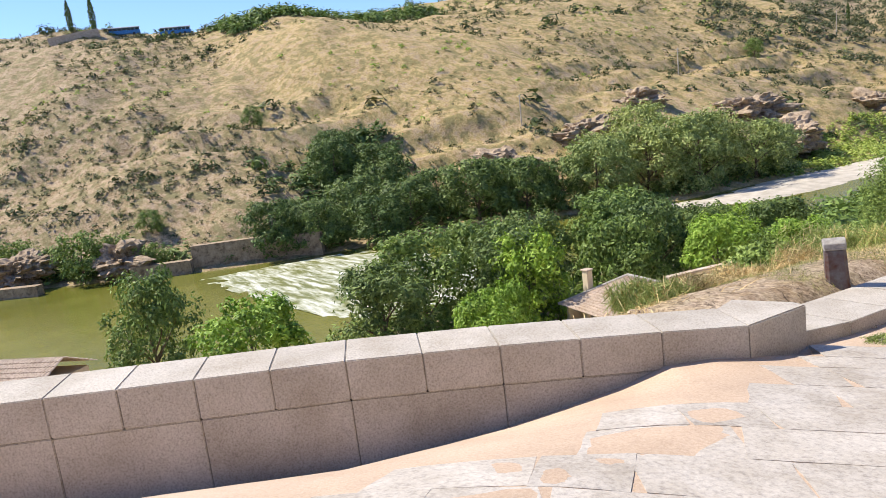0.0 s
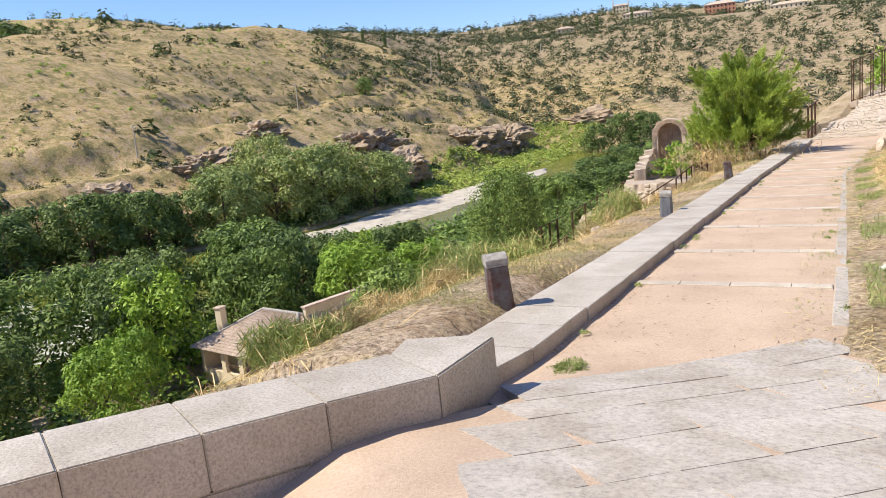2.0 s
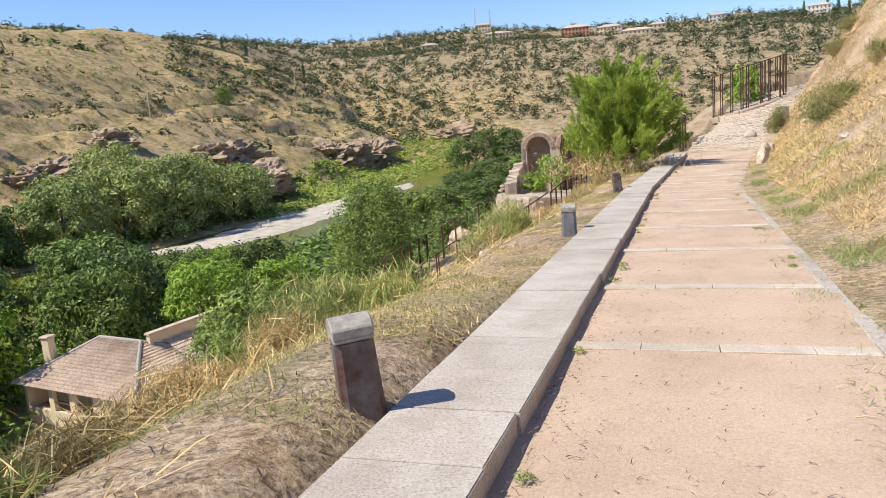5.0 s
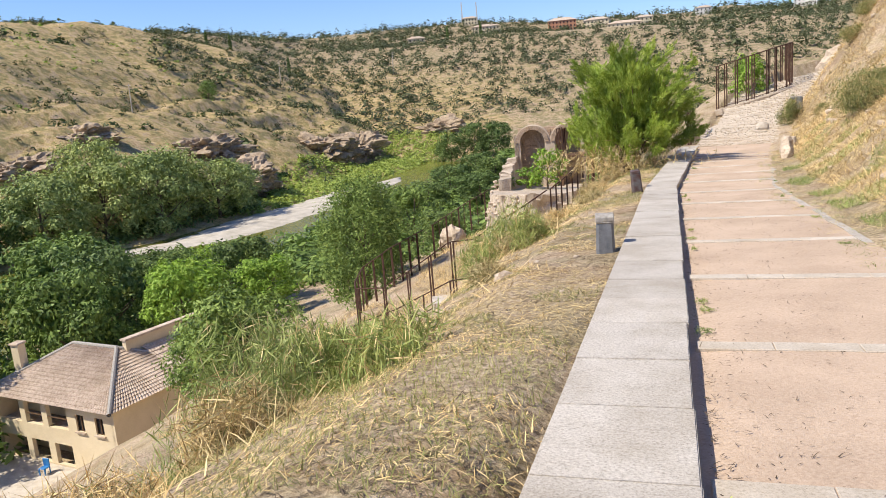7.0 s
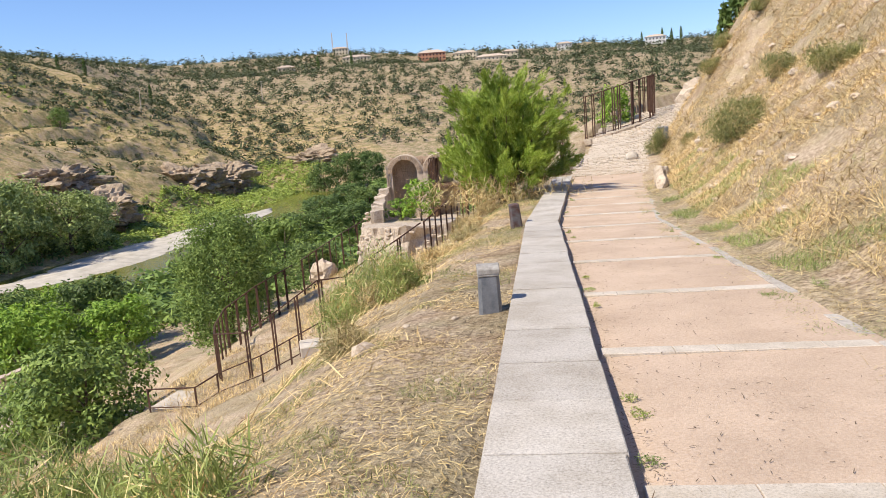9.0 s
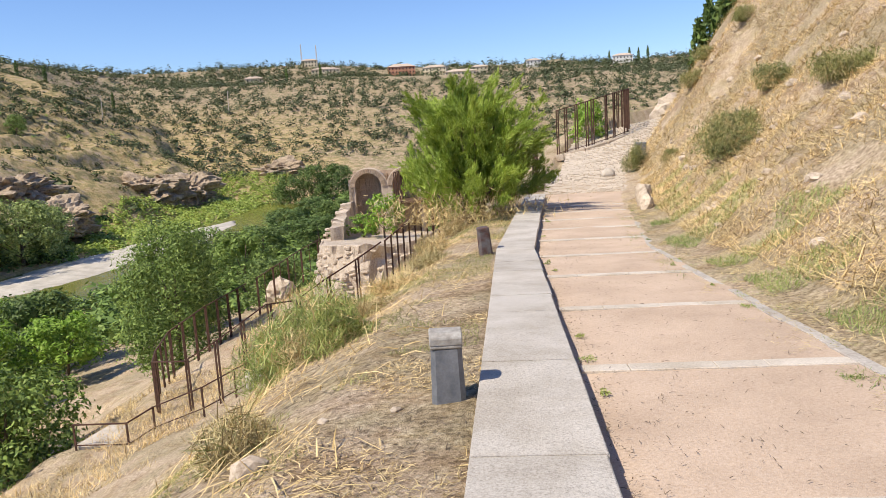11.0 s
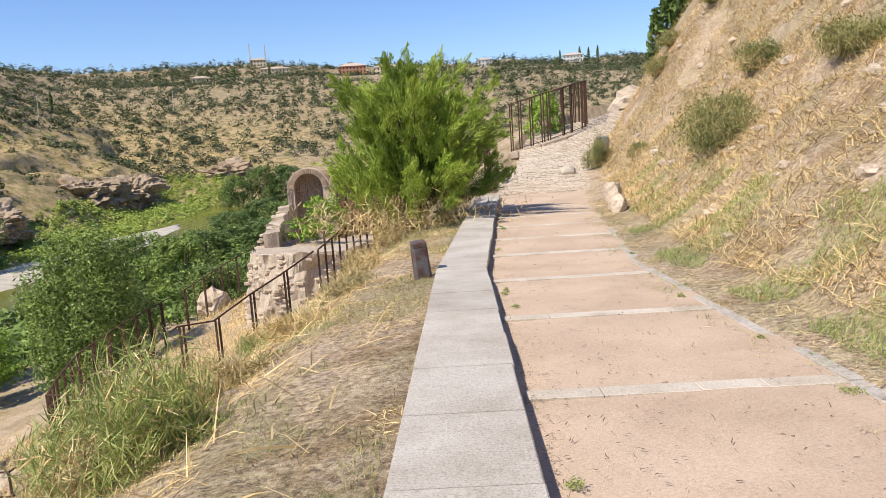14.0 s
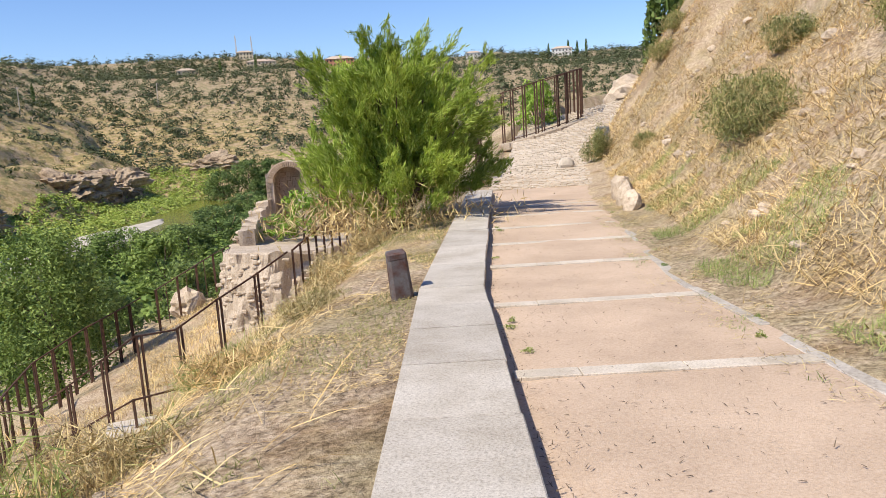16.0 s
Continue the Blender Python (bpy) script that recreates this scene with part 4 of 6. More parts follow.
def slab_wall(a, b, z0, z1, thick=0.35):
    """A wall between two plan points (u, v), thick to the inside."""
    bm = bmesh.new()
    p, q = hp(*a, (z0 + z1) / 2), hp(*b, (z0 + z1) / 2)
    bar(bm, p, q, thick, z1 - z0)
    return bm


def holed_wall(u0, u1, z0, z1, holes, v=0.55, thick=0.3):
    """Front wall along u with real openings (u, u, z, z)."""
    us = sorted({u0, u1, *[h[0] for h in holes], *[h[1] for h in holes]})
    zs = sorted({z0, z1, *[h[2] for h in holes], *[h[3] for h in holes]})
    bm = bmesh.new()
    for a, b in zip(us, us[1:]):
        for c, d in zip(zs, zs[1:]):
            if not any(h[0] <= a and b <= h[1] and h[2] <= c and d <= h[3] for h in holes):
                ps = [hp(x, y, z) for z in (c, d) for x, y in ((a, v), (b, v), (b, v + thick), (a, v + thick))]
                k = [bm.verts.new(p) for p in ps]
                for f in ((0, 3, 2, 1), (4, 5, 6, 7), (0, 1, 5, 4), (1, 2, 6, 5), (2, 3, 7, 6), (3, 0, 4, 7)):
                    bm.faces.new([k[i] for i in f])
    bmesh.ops.remove_doubles(bm, verts=list(bm.verts), dist=0.001)
    bmesh.ops.recalc_face_normals(bm, faces=list(bm.faces))
    return bm


WIN = [(1.5, 2.35, -17.9, -16.65), (3.5, 4.35, -17.9, -16.65)]
LOGGIA = [(5.3, 7.5, -18.0, -16.3), (8.1, 10.0, -18.0, -16.3), (10.6, 13.4, -18.0, -16.3), (5.3, 7.2, -20.8, -19.2), (7.9, 9.8, -20.8, -19.2), (10.4, 13.2, -20.8, -19.2)]
part("front_wall", holed_wall(0.55, 13.6, BASE, EAVE + 0.1, WIN + LOGGIA), M_RENDER, house)
part("side_wall", slab_wall((0.55, 0.55), (0.55, 10.0), BASE, EAVE + 0.1), M_RENDER, house)
part("rear_wall", slab_wall((0.55, 9.8), (13.6, 9.8), BASE, EAVE + 0.1), M_RENDER, house)
part("end_wall", slab_wall((13.4, 0.55), (13.4, 10.0), BASE, EAVE + 0.1), M_RENDER, house)
part("loggia_back", slab_wall((5.2, 2.6), (13.4, 2.6), BASE, EAVE), M_RENDER, house)
part("loggia_floor", (lambda b: (bar(b, hp(5.2, 1.6, -18.25), hp(13.4, 1.6, -18.25), 2.1, 0.3), b)[1])(bmesh.new()), M_TILE, house)
for a, b, c, d in WIN:
    w = part("window", (lambda m: (bar(m, hp(a, 0.74, (c + d) / 2), hp(b, 0.74, (c + d) / 2), 0.03, d - c), m)[1])(bmesh.new()), M_DARK, house)
    for q in ((hp(a, 0.7, c), hp(a, 0.7, d)), (hp(b, 0.7, c), hp(b, 0.7, d)), (hp(a, 0.7, c), hp(b, 0.7, c)), (hp(a, 0.7, d), hp(b, 0.7, d)), (hp((a + b) / 2, 0.7, c), hp((a + b) / 2, 0.7, d))):
        part("frame", (lambda m: (bar(m, q[0], q[1], 0.08), m)[1])(bmesh.new()), M_WOOD, w)
    part("sill", (lambda m: (bar(m, hp(a - 0.1, 0.5, c - 0.05), hp(b + 0.1, 0.5, c - 0.05), 0.2, 0.1), m)[1])(bmesh.new()), M_TILE, w)
for k in range(2):
    part("balcony_rail", (lambda m: (bar(m, hp(5.3 + 2.8 * k, 0.6, -17.2), hp(7.5 + 2.6 * k, 0.6, -17.2), 0.06), m)[1])(bmesh.new()), M_WOOD, house)


def tiled(name, corners, pitch=0.26, parent=house):
    """A roof slope of half-round tile rows between eave a-b and top d-c."""
    a, b, c, d = [Vector(p) for p in corners]
    n = max(4, int((b - a).length / pitch))
    nrm = (b - a).cross(d - a).normalized()
    if nrm.z < 0:
        nrm = -nrm
    steps = max(4, int((d - a).length / 0.42))
    verts, faces = [], []
    m = n * 6
    lines = []
    for j in range(steps):
        lines += [(j / steps, 0.05), ((j + 0.98) / steps, 0.0)]
    for f, lift in lines:
        for i in range(m + 1):
            t = i / m
            p = a.lerp(b, t).lerp(d.lerp(c, t), f)
            verts.append(tuple(p + nrm * (0.07 * abs(math.sin(math.pi * n * t)) + lift)))
    for j in range(len(lines) - 1):
        for i in range(m):
            k = j * (m + 1) + i
            faces.append((k, k + 1, k + m + 2, k + m + 1))
    return sheet(name, verts, faces, M_TILE, parent)


tiled("roof_slope", (hp(0, 0, EAVE), hp(14.2, 0, EAVE), hp(9.6, 5.1, RIDGE), hp(4.8, 5.1, RIDGE)))
tiled("roof_slope", (hp(0, 10.2, EAVE), hp(0, 0, EAVE), hp(4.8, 5.1, RIDGE), hp(4.8, 5.12, RIDGE)))
tiled("roof_slope", (hp(14.2, 10.2, EAVE), hp(0, 10.2, EAVE), hp(4.8, 5.1, RIDGE), hp(9.6, 5.1, RIDGE)))
tiled("roof_slope", (hp(14.2, 0, EAVE), hp(14.2, 10.2, EAVE), hp(9.6, 5.1, RIDGE), hp(9.6, 5.12, RIDGE)))
for p, q in ((hp(0, 0, EAVE), hp(4.8, 5.1, RIDGE)), (hp(0, 10.2, EAVE), hp(4.8, 5.1, RIDGE)), (hp(4.8, 5.1, RIDGE), hp(9.6, 5.1, RIDGE)), (hp(14.2, 0, EAVE), hp(9.6, 5.1, RIDGE))):
    bm = bmesh.new()
    tube(bm, [p + Vector((0, 0, 0.06)), q + Vector((0, 0, 0.06))], [0.15, 0.15], 8)
    part("ridge_tiles", bm, M_LEAD, house)
for u, v in ((12.5, 2.5),):
    ch = part("chimney", boxes(((0.7, 0.7, 2.2), hp(u, v, -13.9)), bevel=0.02), M_RENDER, house)
    part("chimney_cap", boxes(((0.9, 0.9, 0.15), hp(u, v, -12.75)), bevel=0.03), M_TILE, ch)
# rear wing with a parapet
part("parapet", slab_wall((4.3, 5.4), (4.0, 13.2), -18.0, -12.9, 0.4), M_RENDER, house)
part("parapet_coping", slab_wall((4.3, 5.3), (4.0, 13.3), -12.9, -12.75, 0.6), M_TILE, house)
part("parapet_end", slab_wall((4.0, 13.2), (1.2, 13.2), -20.0, -14.9, 0.35), M_RENDER, house)
tiled("wing_roof", (hp(1.0, 12.9, -15.2), hp(1.0, 6.6, -15.2), hp(3.9, 6.6, -13.7), hp(3.9, 12.9, -13.7)))
part("wing_wall", slab_wall((1.3, 6.6), (1.3, 13.0), -20.0, -15.3, 0.3), M_RENDER, house)
bm = boxes(((3.4, 2.4, 0.12), Matrix.Translation(hp(0.4, 8.6, -16.1)) @ pose(0, 0, 0, 0, -10, 10)))
part("porch_roof", bm, M_STRIP, house)
# patio and its chairs
bm = bmesh.new()
prism(bm, [tuple(hp(u, v, 0).to_2d()) for u, v in ((-1.5, -7), (16, -7), (16, 0.5), (-1.5, 0.5))], BASE - 1.5, BASE + 0.1)
bmesh.ops.recalc_face_normals(bm, faces=list(bm.faces))
tagged(part("patio", bm, M_STRIP), "pale paved patio in front of the house", "patio")
ch = holder("patio_chair", Matrix.Translation(hp(6.8, -0.8, BASE + 0.1)), "blue plastic chair on the patio", "chair")
part("seat", boxes(((0.55, 0.55, 0.08), (0, 0, 0.5)), bevel=0.03), M_BLUE, ch)
part("backrest", boxes(((0.55, 0.08, 0.6), (0, 0.25, 0.8)), bevel=0.03), M_BLUE, ch)
for a in (-0.23, 0.23):
    for b in (-0.23, 0.23):
        part("leg", boxes(((0.07, 0.07, 0.5), (a, b, 0.25))), M_BLUE, ch)


# ---- plants ----
def leaf_cards(centres, size, rng, droop=0.0, slim=0.5, lift=0.0, face=None):
    """One small quad a leaf at each centre, turned at random, or about facing the ways given."""
    k = len(centres)
    a = rng.normal(size=(k, 3))
    a[:, 2] += lift - droop
    if face is not None:
        face = face + rng.normal(size=(k, 3)) * 0.42 + (0, 0, 0.35)
        face /= np.linalg.norm(face, axis=1)[:, None]
        a = np.cross(face, a)
    a /= np.linalg.norm(a, axis=1)[:, None]
    b = np.cross(a, rng.normal(size=(k, 3)) if face is None else face)
    b /= np.linalg.norm(b, axis=1)[:, None]
    s = (size * rng.uniform(0.6, 1.3, k))[:, None]
    a, b = a * s, b * s * slim
    v = np.stack([centres - a, centres + b * 0.8, centres + a, centres - b * 0.8], 1).reshape(-1, 3)
    return v, np.arange(4 * k).reshape(-1, 4)


def crown_points(rng, count, height, radius, lobes, low=0.25, weep=0.0):
    """Leaf places on the outside of many leafy boughs of uneven size, with hollows between them."""
    pts, ways = [], []
    boughs = lobes * 3
    n = count // boughs
    for k in range(boughs):
        ang, up = rng.uniform(0, 2 * np.pi), low * 0.6 + (0.93 - low * 0.6) * rng.uniform(0, 1) ** 0.8
        rim = np.sqrt(max(0.08, 1 - ((up - 0.42) / 0.6) ** 2))
        out = radius * rim * rng.uniform(0.35, 0.92)
        c = np.array([math.cos(ang) * out, math.sin(ang) * out, height * up])
        r = radius * rng.uniform(0.15, 0.31)
        d = rng.normal(size=(n, 3)) + np.array([0.5 * math.cos(ang), 0.5 * math.sin(ang), 0.55])
        d /= np.linalg.norm(d, axis=1)[:, None]
        rr = r * rng.uniform(0.86, 1.08, n) * (1 + 0.3 * np.sin(5 * d[:, 0] + 3 * d[:, 2] + k) + 0.15 * np.sin(11 * d[:, 1] + 2 * k))
        q = c + d * rr[:, None] * np.array([1, 1, 0.85])
        q[:, 2] -= weep * height * rng.uniform(0, 1, n) ** 2 * (np.hypot(q[:, 0], q[:, 1]) / radius)
        pts.append(q)
        ways.append(d)
    q = np.concatenate(pts)
    q[:, 2] = np.clip(q[:, 2], 0.03 * height, None)
    return q, np.concatenate(ways)


def make_tree(name, label, seed, height, radius, mat, count=2600, leaf=0.3, lobes=16, low=0.2, weep=0.0, category="tree", droop=0.0, slim=0.5, lift=0.0):
    rng = np.random.default_rng(seed)
    root = holder(name, Matrix(), label, category)
    bm = bmesh.new()
    lean = rng.uniform(-0.08, 0.08, 2) * height
    tr = max(0.04, 0.022 * height)
    tube(bm, [(0, 0, -0.4), (0.02, 0, height * 0.15), (lean[0] * 0.5, lean[1] * 0.5, height * 0.42), (lean[0], lean[1], height * 0.8)], [tr * 1.3, tr, tr * 0.7, tr * 0.2])
    for k in range(6):
        ang = k * 1.05 + rng.uniform(0, 0.6)
        z0 = height * rng.uniform(0.12, 0.5)
        o = radius * rng.uniform(0.45, 0.75)
        tube(bm, [(lean[0] * z0 / height, lean[1] * z0 / height, z0), (math.cos(ang) * o * 0.5, math.sin(ang) * o * 0.5, z0 + height * 0.13), (math.cos(ang) * o, math.sin(ang) * o, z0 + height * 0.26)], [tr * 0.5, tr * 0.35, tr * 0.1], 5)
    part("trunk", bm, M_BARK, root, smooth=True)
    q, ways = crown_points(rng, count, height, radius, lobes, low, weep)
    v, f = leaf_cards(q, leaf, rng, droop, slim, lift, ways)
    sheet("crown", v, f, mat, root)
    return root


def plant_out(proto, rows, seed, group=""):
    """The plant and its copies at rows of x, y, and how much taller and wider than made."""
    rr = random.Random(seed)
    for k, (x, y, tall, wide, *up) in enumerate(rows):
        m = pose(x, y, (up[0] if up else float(land(x, y))) - 0.1, 0, 0, rr.uniform(0, 360))
        ob = copy_thing(proto, m) if k < len(rows) - 1 else proto
        ob.matrix_world = m
        ob.scale = (wide, wide, tall)
        if group:
            ob["group"] = group


# river trees of the near bank: x, y, times the height, times the width
plant_out(make_tree("bank_tree", "dense green poplar on the river bank", 3, 10.0, 5.0, M_LEAF_MID, 7600, 0.24, 26),
          [(-69.5, 15.6, 1.3, 0.9), (-64.3, 42.7, 1.2, 1.3), (-50.6, 59.7, 1.2, 1.0), (-63.9, 73.0, 1.2, 1.3), (-60.8, 67.8, 1.2, 1.1), (-38.9, 117.3, 1.0, 1.1), (-66.0, 52.0, 1.15, 1.2), (-52.0, 134.0, 0.9, 1.2), (-58.0, 84.0, 0.8, 1.0)], 1, "trees along the near bank")
plant_out(make_tree("bank_tree", "dark green tree on the river bank", 4, 9.0, 4.6, M_LEAF_DARK, 7600, 0.24, 24),
          [(-49.1, 84.6, 0.9, 0.9), (-58.0, 34.0, 1.1, 1.1), (-47.0, 150.0, 0.8, 1.2), (-30.0, 104.0, 0.7, 0.9), (-56.0, 78.0, 1.0, 1.0), (-68.0, 62.0, 1.2, 1.2), (-57.0, 50.0, 1.2, 1.1), (-46.8, 81.5, 0.95, 1.0), (-52, 66, 1.2, 1.0), (-36, 92, 0.8, 0.9), (-48, 172, 0.9, 1.2), (-42, 190, 0.9, 1.2), (-38, 160, 0.8, 1.1), (-50, 205, 0.9, 1.2)], 2, "trees along the near bank")
plant_out(make_tree("bank_tree", "bright yellow-green young tree on the river bank", 5, 8.0, 4.0, M_LEAF_BRIGHT, 7000, 0.22, 22, 0.15),
          [(-55.1, 19.8, 1.25, 1.2), (-44.6, 36.3, 0.85, 0.75), (-53.8, 48.9, 1.3, 1.05), (-45.6, 70.2, 1.0, 1.0), (-42.6, 64.8, 1.0, 0.9), (-51.0, 43.0, 1.1, 0.8), (-58, 90, 0.9, 0.8), (-40, 75, 0.8, 0.9)], 3, "bright trees along the near bank")
# far bank
plant_out(make_tree("willow_tree", "grey-green willow across the river", 6, 15.0, 7.5, M_LEAF_WILLOW, 7600, 0.36, 30, 0.08),
          [(-112.7, 119.2, 1.0, 1.0), (-111.4, 134.3, 1.15, 1.2), (-104.3, 143.0, 1.2, 1.15), (-101.6, 160.4, 0.95, 1.1), (-117.0, 126.0, 1.1, 1.1), (-108.0, 152.0, 1.15, 1.1), (-103.0, 170.0, 0.8, 0.9), (-120.0, 142.0, 1.1, 1.0)], 4, "willows across the river")
plant_out(make_tree("thicket_tree", "dark green tree in the thicket across the river", 7, 11.0, 6.5, M_LEAF_DARK, 7000, 0.36, 26, 0.08),
          [(-140.6, 55.5, 1.0, 1.0), (-136.2, 63.6, 0.9, 0.9), (-127.4, 97.7, 1.2, 1.3), (-134.0, 84.0, 1.0, 1.2), (-122.0, 107.0, 1.1, 1.1), (-145.0, 78.0, 1.1, 1.2), (-152.0, 88.0, 1.2, 1.1), (-160.0, 92.0, 0.9, 1.2), (-164.0, 82.0, 1.1, 1.0), (-140.0, 96.0, 1.0, 1.1), (-133.0, 108.0, 1.0, 1.1), (-119.0, 115.0, 1.0, 1.0), (-131, 74, 0.9, 1.0), (-172, 86, 0.9, 1.0), (-150, 66, 0.8, 0.9), (-74.0, 297.5, 1.3, 1.0), (-82.0, 290.0, 1.1, 1.0), (-66, 300, 1.2, 1.1)], 5, "thicket across the river")
plant_out(make_tree("bank_bush", "green bush beside the far waterline", 8, 8.0, 4.6, M_LEAF_MID, 3600, 0.3, 20, 0.1),
          [(-161.1, 22.3, 1.3, 1.2), (-182.0, 12.6, 1.0, 1.1), (-169.8, 38.8, 0.7, 0.7), (-165.0, 30.0, 0.9, 1.0), (-172.0, 18.0, 0.8, 1.0), (-155.0, 34.0, 0.7, 0.8), (-203.0, 78.4, 0.8, 0.7), (-178.2, 278.3, 1.0, 0.9)], 6, "bushes across the river")
# slope below the path
plant_out(make_tree("weeping_tree", "dark green weeping elm behind the steel fence", 9, 10.6, 4.7, M_LEAF_MID, 26000, 0.17, 46, 0.12, 0.25, droop=1.6, slim=0.4), [(-21.2, 57.6, 0.88, 0.68, -11.3)], 7)
plant_out(make_tree("fig_tree", "broad dark green fig tree on the slope", 10, 5.0, 3.4, M_LEAF_MID, 11000, 0.13, 34, 0.1, slim=0.6), [(-21.8, 41.6, 1.0, 1.0), (-25.5, 44.5, 0.9, 0.85)], 8, "figs on the slope")
plant_out(make_tree("ailanthus_bush", "fresh green leafy sapling among the ruins", 12, 3.0, 1.5, M_LEAF_BRIGHT, 2200, 0.12, 14, 0.15), [(-8.0, 59.5, 0.9, 0.9, -3.75), (-9.6, 61.0, 0.5, 0.8, -3.9), (5.2, 64.5, 1.2, 0.9), (-11.5, 66.5, 0.6, 0.8)], 9, "saplings among the ruins")

# feathery tamarisk beside the kerb
tam = holder("tamarisk", pose(-1.4, 38.0, float(land(-1.4, 38.0))), "bushy bright green feathery tamarisk beside the kerb", "shrub")
rt = np.random.default_rng(21)
tips = []
for k in range(26):
    a, o = rt.uniform(0, 2 * np.pi), rt.uniform(0.3, 2.15)
    h = 4.3 * (1 - 0.42 * (o / 2.15) ** 2) * rt.uniform(0.7, 1.0)
    p = [Vector((0.1 * math.cos(a), 0.1 * math.sin(a), -0.3)), Vector((0.35 * o * math.cos(a), 0.35 * o * math.sin(a), h * 0.4)), Vector((0.75 * o * math.cos(a), 0.75 * o * math.sin(a), h * 0.75)), Vector((o * math.cos(a), o * math.sin(a), h))]
    bm = bmesh.new()
    tube(bm, p, [0.07, 0.05, 0.03, 0.008], 5)
    part("stem", bm, M_BARK, tam, smooth=True)
    tips.append(p)
sprays = []
for k in range(270):             # plumes, each a bundle of fine sprays about a bent shoot
    p = tips[rt.integers(len(tips))]
    f = rt.uniform(0.0, 1.0)
    c = np.array(p[1].lerp(p[2], f * 1.6 - 0.2) if f < 0.6 else p[2].lerp(p[3], (f - 0.6) * 2.5)) + rt.normal(size=3) * (0.30, 0.30, 0.2)
    if k % 4 == 0:          # skirt hanging near the ground
        a, o = rt.uniform(0, 2 * np.pi), rt.uniform(0.8, 2.0)
        c = np.array([o * math.cos(a), o * math.sin(a), rt.uniform(0.3, 1.5)])
    axis = np.array([c[0], c[1], 0]) * 0.42 + rt.normal(size=3) * 0.28 + (0.12, 0, 0.8)
    axis /= np.linalg.norm(axis)
    tall = rt.uniform(0.7, 1.35)
    for j in range(15):
        g = rt.uniform(0, 1)
        start = c + axis * (tall * g) + rt.normal(size=3) * 0.10 * (1.15 - g) - np.array([0, 0, 0.16 * g * g])
        way = axis + rt.normal(size=3) * 0.3 + (0, 0, 0.15)
        way /= np.linalg.norm(way)
        n = 34
        t = rt.uniform(0, 1, n)
        length = rt.uniform(0.25, 0.6)
        q = start + way * (t * length)[:, None] + rt.normal(size=(n, 3)) * (0.015 + 0.05 * (1 - t))[:, None]
        q[:, 2] -= 0.10 * t * t
        sprays.append((q, way))
cen = np.concatenate([q for q, w in sprays])
dirs = np.concatenate([np.repeat(w[None], len(q), 0) for q, w in sprays]) + rt.normal(size=cen.shape) * 0.35
dirs /= np.linalg.norm(dirs, axis=1)[:, None]
sd = np.cross(dirs, rt.normal(size=dirs.shape))
sd /= np.linalg.norm(sd, axis=1)[:, None]
ln, wd = rt.uniform(0.05, 0.12, len(cen))[:, None], 0.011
keep = cen[:, 2] > 0.1
tv = np.stack([cen - dirs * ln, cen + sd * wd, cen + dirs * ln, cen - sd * wd], 1)[keep].reshape(-1, 3)
sheet("foliage", tv, np.arange(len(tv)).reshape(-1, 4), M_LEAF_TAMARISK, tam)
dry = rt.normal(size=(2600, 3)) * (1.2, 0.8, 0.3) + (-0.2, -1.1, 0.45)
v, f = leaf_cards(dry[dry[:, 2] > 0.02], 0.16, rt, 0, 0.09, 0.8)
sheet("dry_growth", v, f, M_STRAW, tam)["kind"] = "stuff"


def scatter(name, label, category, xs, ys, size, per, leaf, mat, seed, squash=0.75):
    """Many small leafy clumps as one object; xs, ys, size are arrays."""
    rng = np.random.default_rng(seed)
    zs = land(xs, ys)
    k = len(xs)
    d = rng.normal(size=(k, per, 3))
    d /= np.linalg.norm(d, axis=2)[:, :, None]
    d[:, :, 2] = np.abs(d[:, :, 2]) * squash * 1.5
    r = (size[:, None] * rng.uniform(0.45, 1.0, (k, per)))[:, :, None]
    q = np.stack([xs, ys, zs], -1)[:, None, :] + d * r
    v, f = leaf_cards(q.reshape(-1, 3), np.repeat(size * leaf, per), rng, face=d.reshape(-1, 3))
    return tagged(sheet(name, v, f, mat), label, category, kind="stuff")


rg = np.random.default_rng(31)


def hill_spots(count, lo, hi, y0, y1, want=0.0, scale=25.0):
    y = rg.uniform(y0, y1, count)
    x = lerp_tab(y, FAR_BANK) - rg.uniform(lo, hi, count)
    ok = rough(x, y, scale, 3) > want
    return x[ok], y[ok]


x, y = hill_spots(9500, 10, 270, -80, 420, 0.0)
scatter("hillside_scrub", "grey-green scrub dotted over the dry hillside", "scrub", x, y, rg.gamma(2.2, 0.30, len(x)) + 0.25, 30, 0.27, M_LEAF_OLIVE, 1)
x, y = hill_spots(5200, 12, 200, -80, 95, -0.4)
scatter("hillside_tufts", "brownish green tufts on the stony hillside", "scrub", x, y, rg.gamma(2.0, 0.22, len(x)) + 0.2, 18, 0.36, M_LEAF_OLIVE, 22)
x, y = hill_spots(1500, 10, 240, -60, 400, 0.0, 40.0)
scatter("hillside_bushes", "green bushes scattered over the dry hillside", "bushes", x, y, rg.gamma(3.0, 0.4, len(x)) + 0.4, 34, 0.3, M_LEAF_SCRUB, 2)
x, y = hill_spots(700, 60, 230, 20, 330, 0.2, 30.0)
scatter("hillside_broom", "bright green broom on the hillside", "bushes", x, y, rg.uniform(0.6, 1.4, len(x)), 24, 0.34, M_LEAF_BRIGHT, 3)
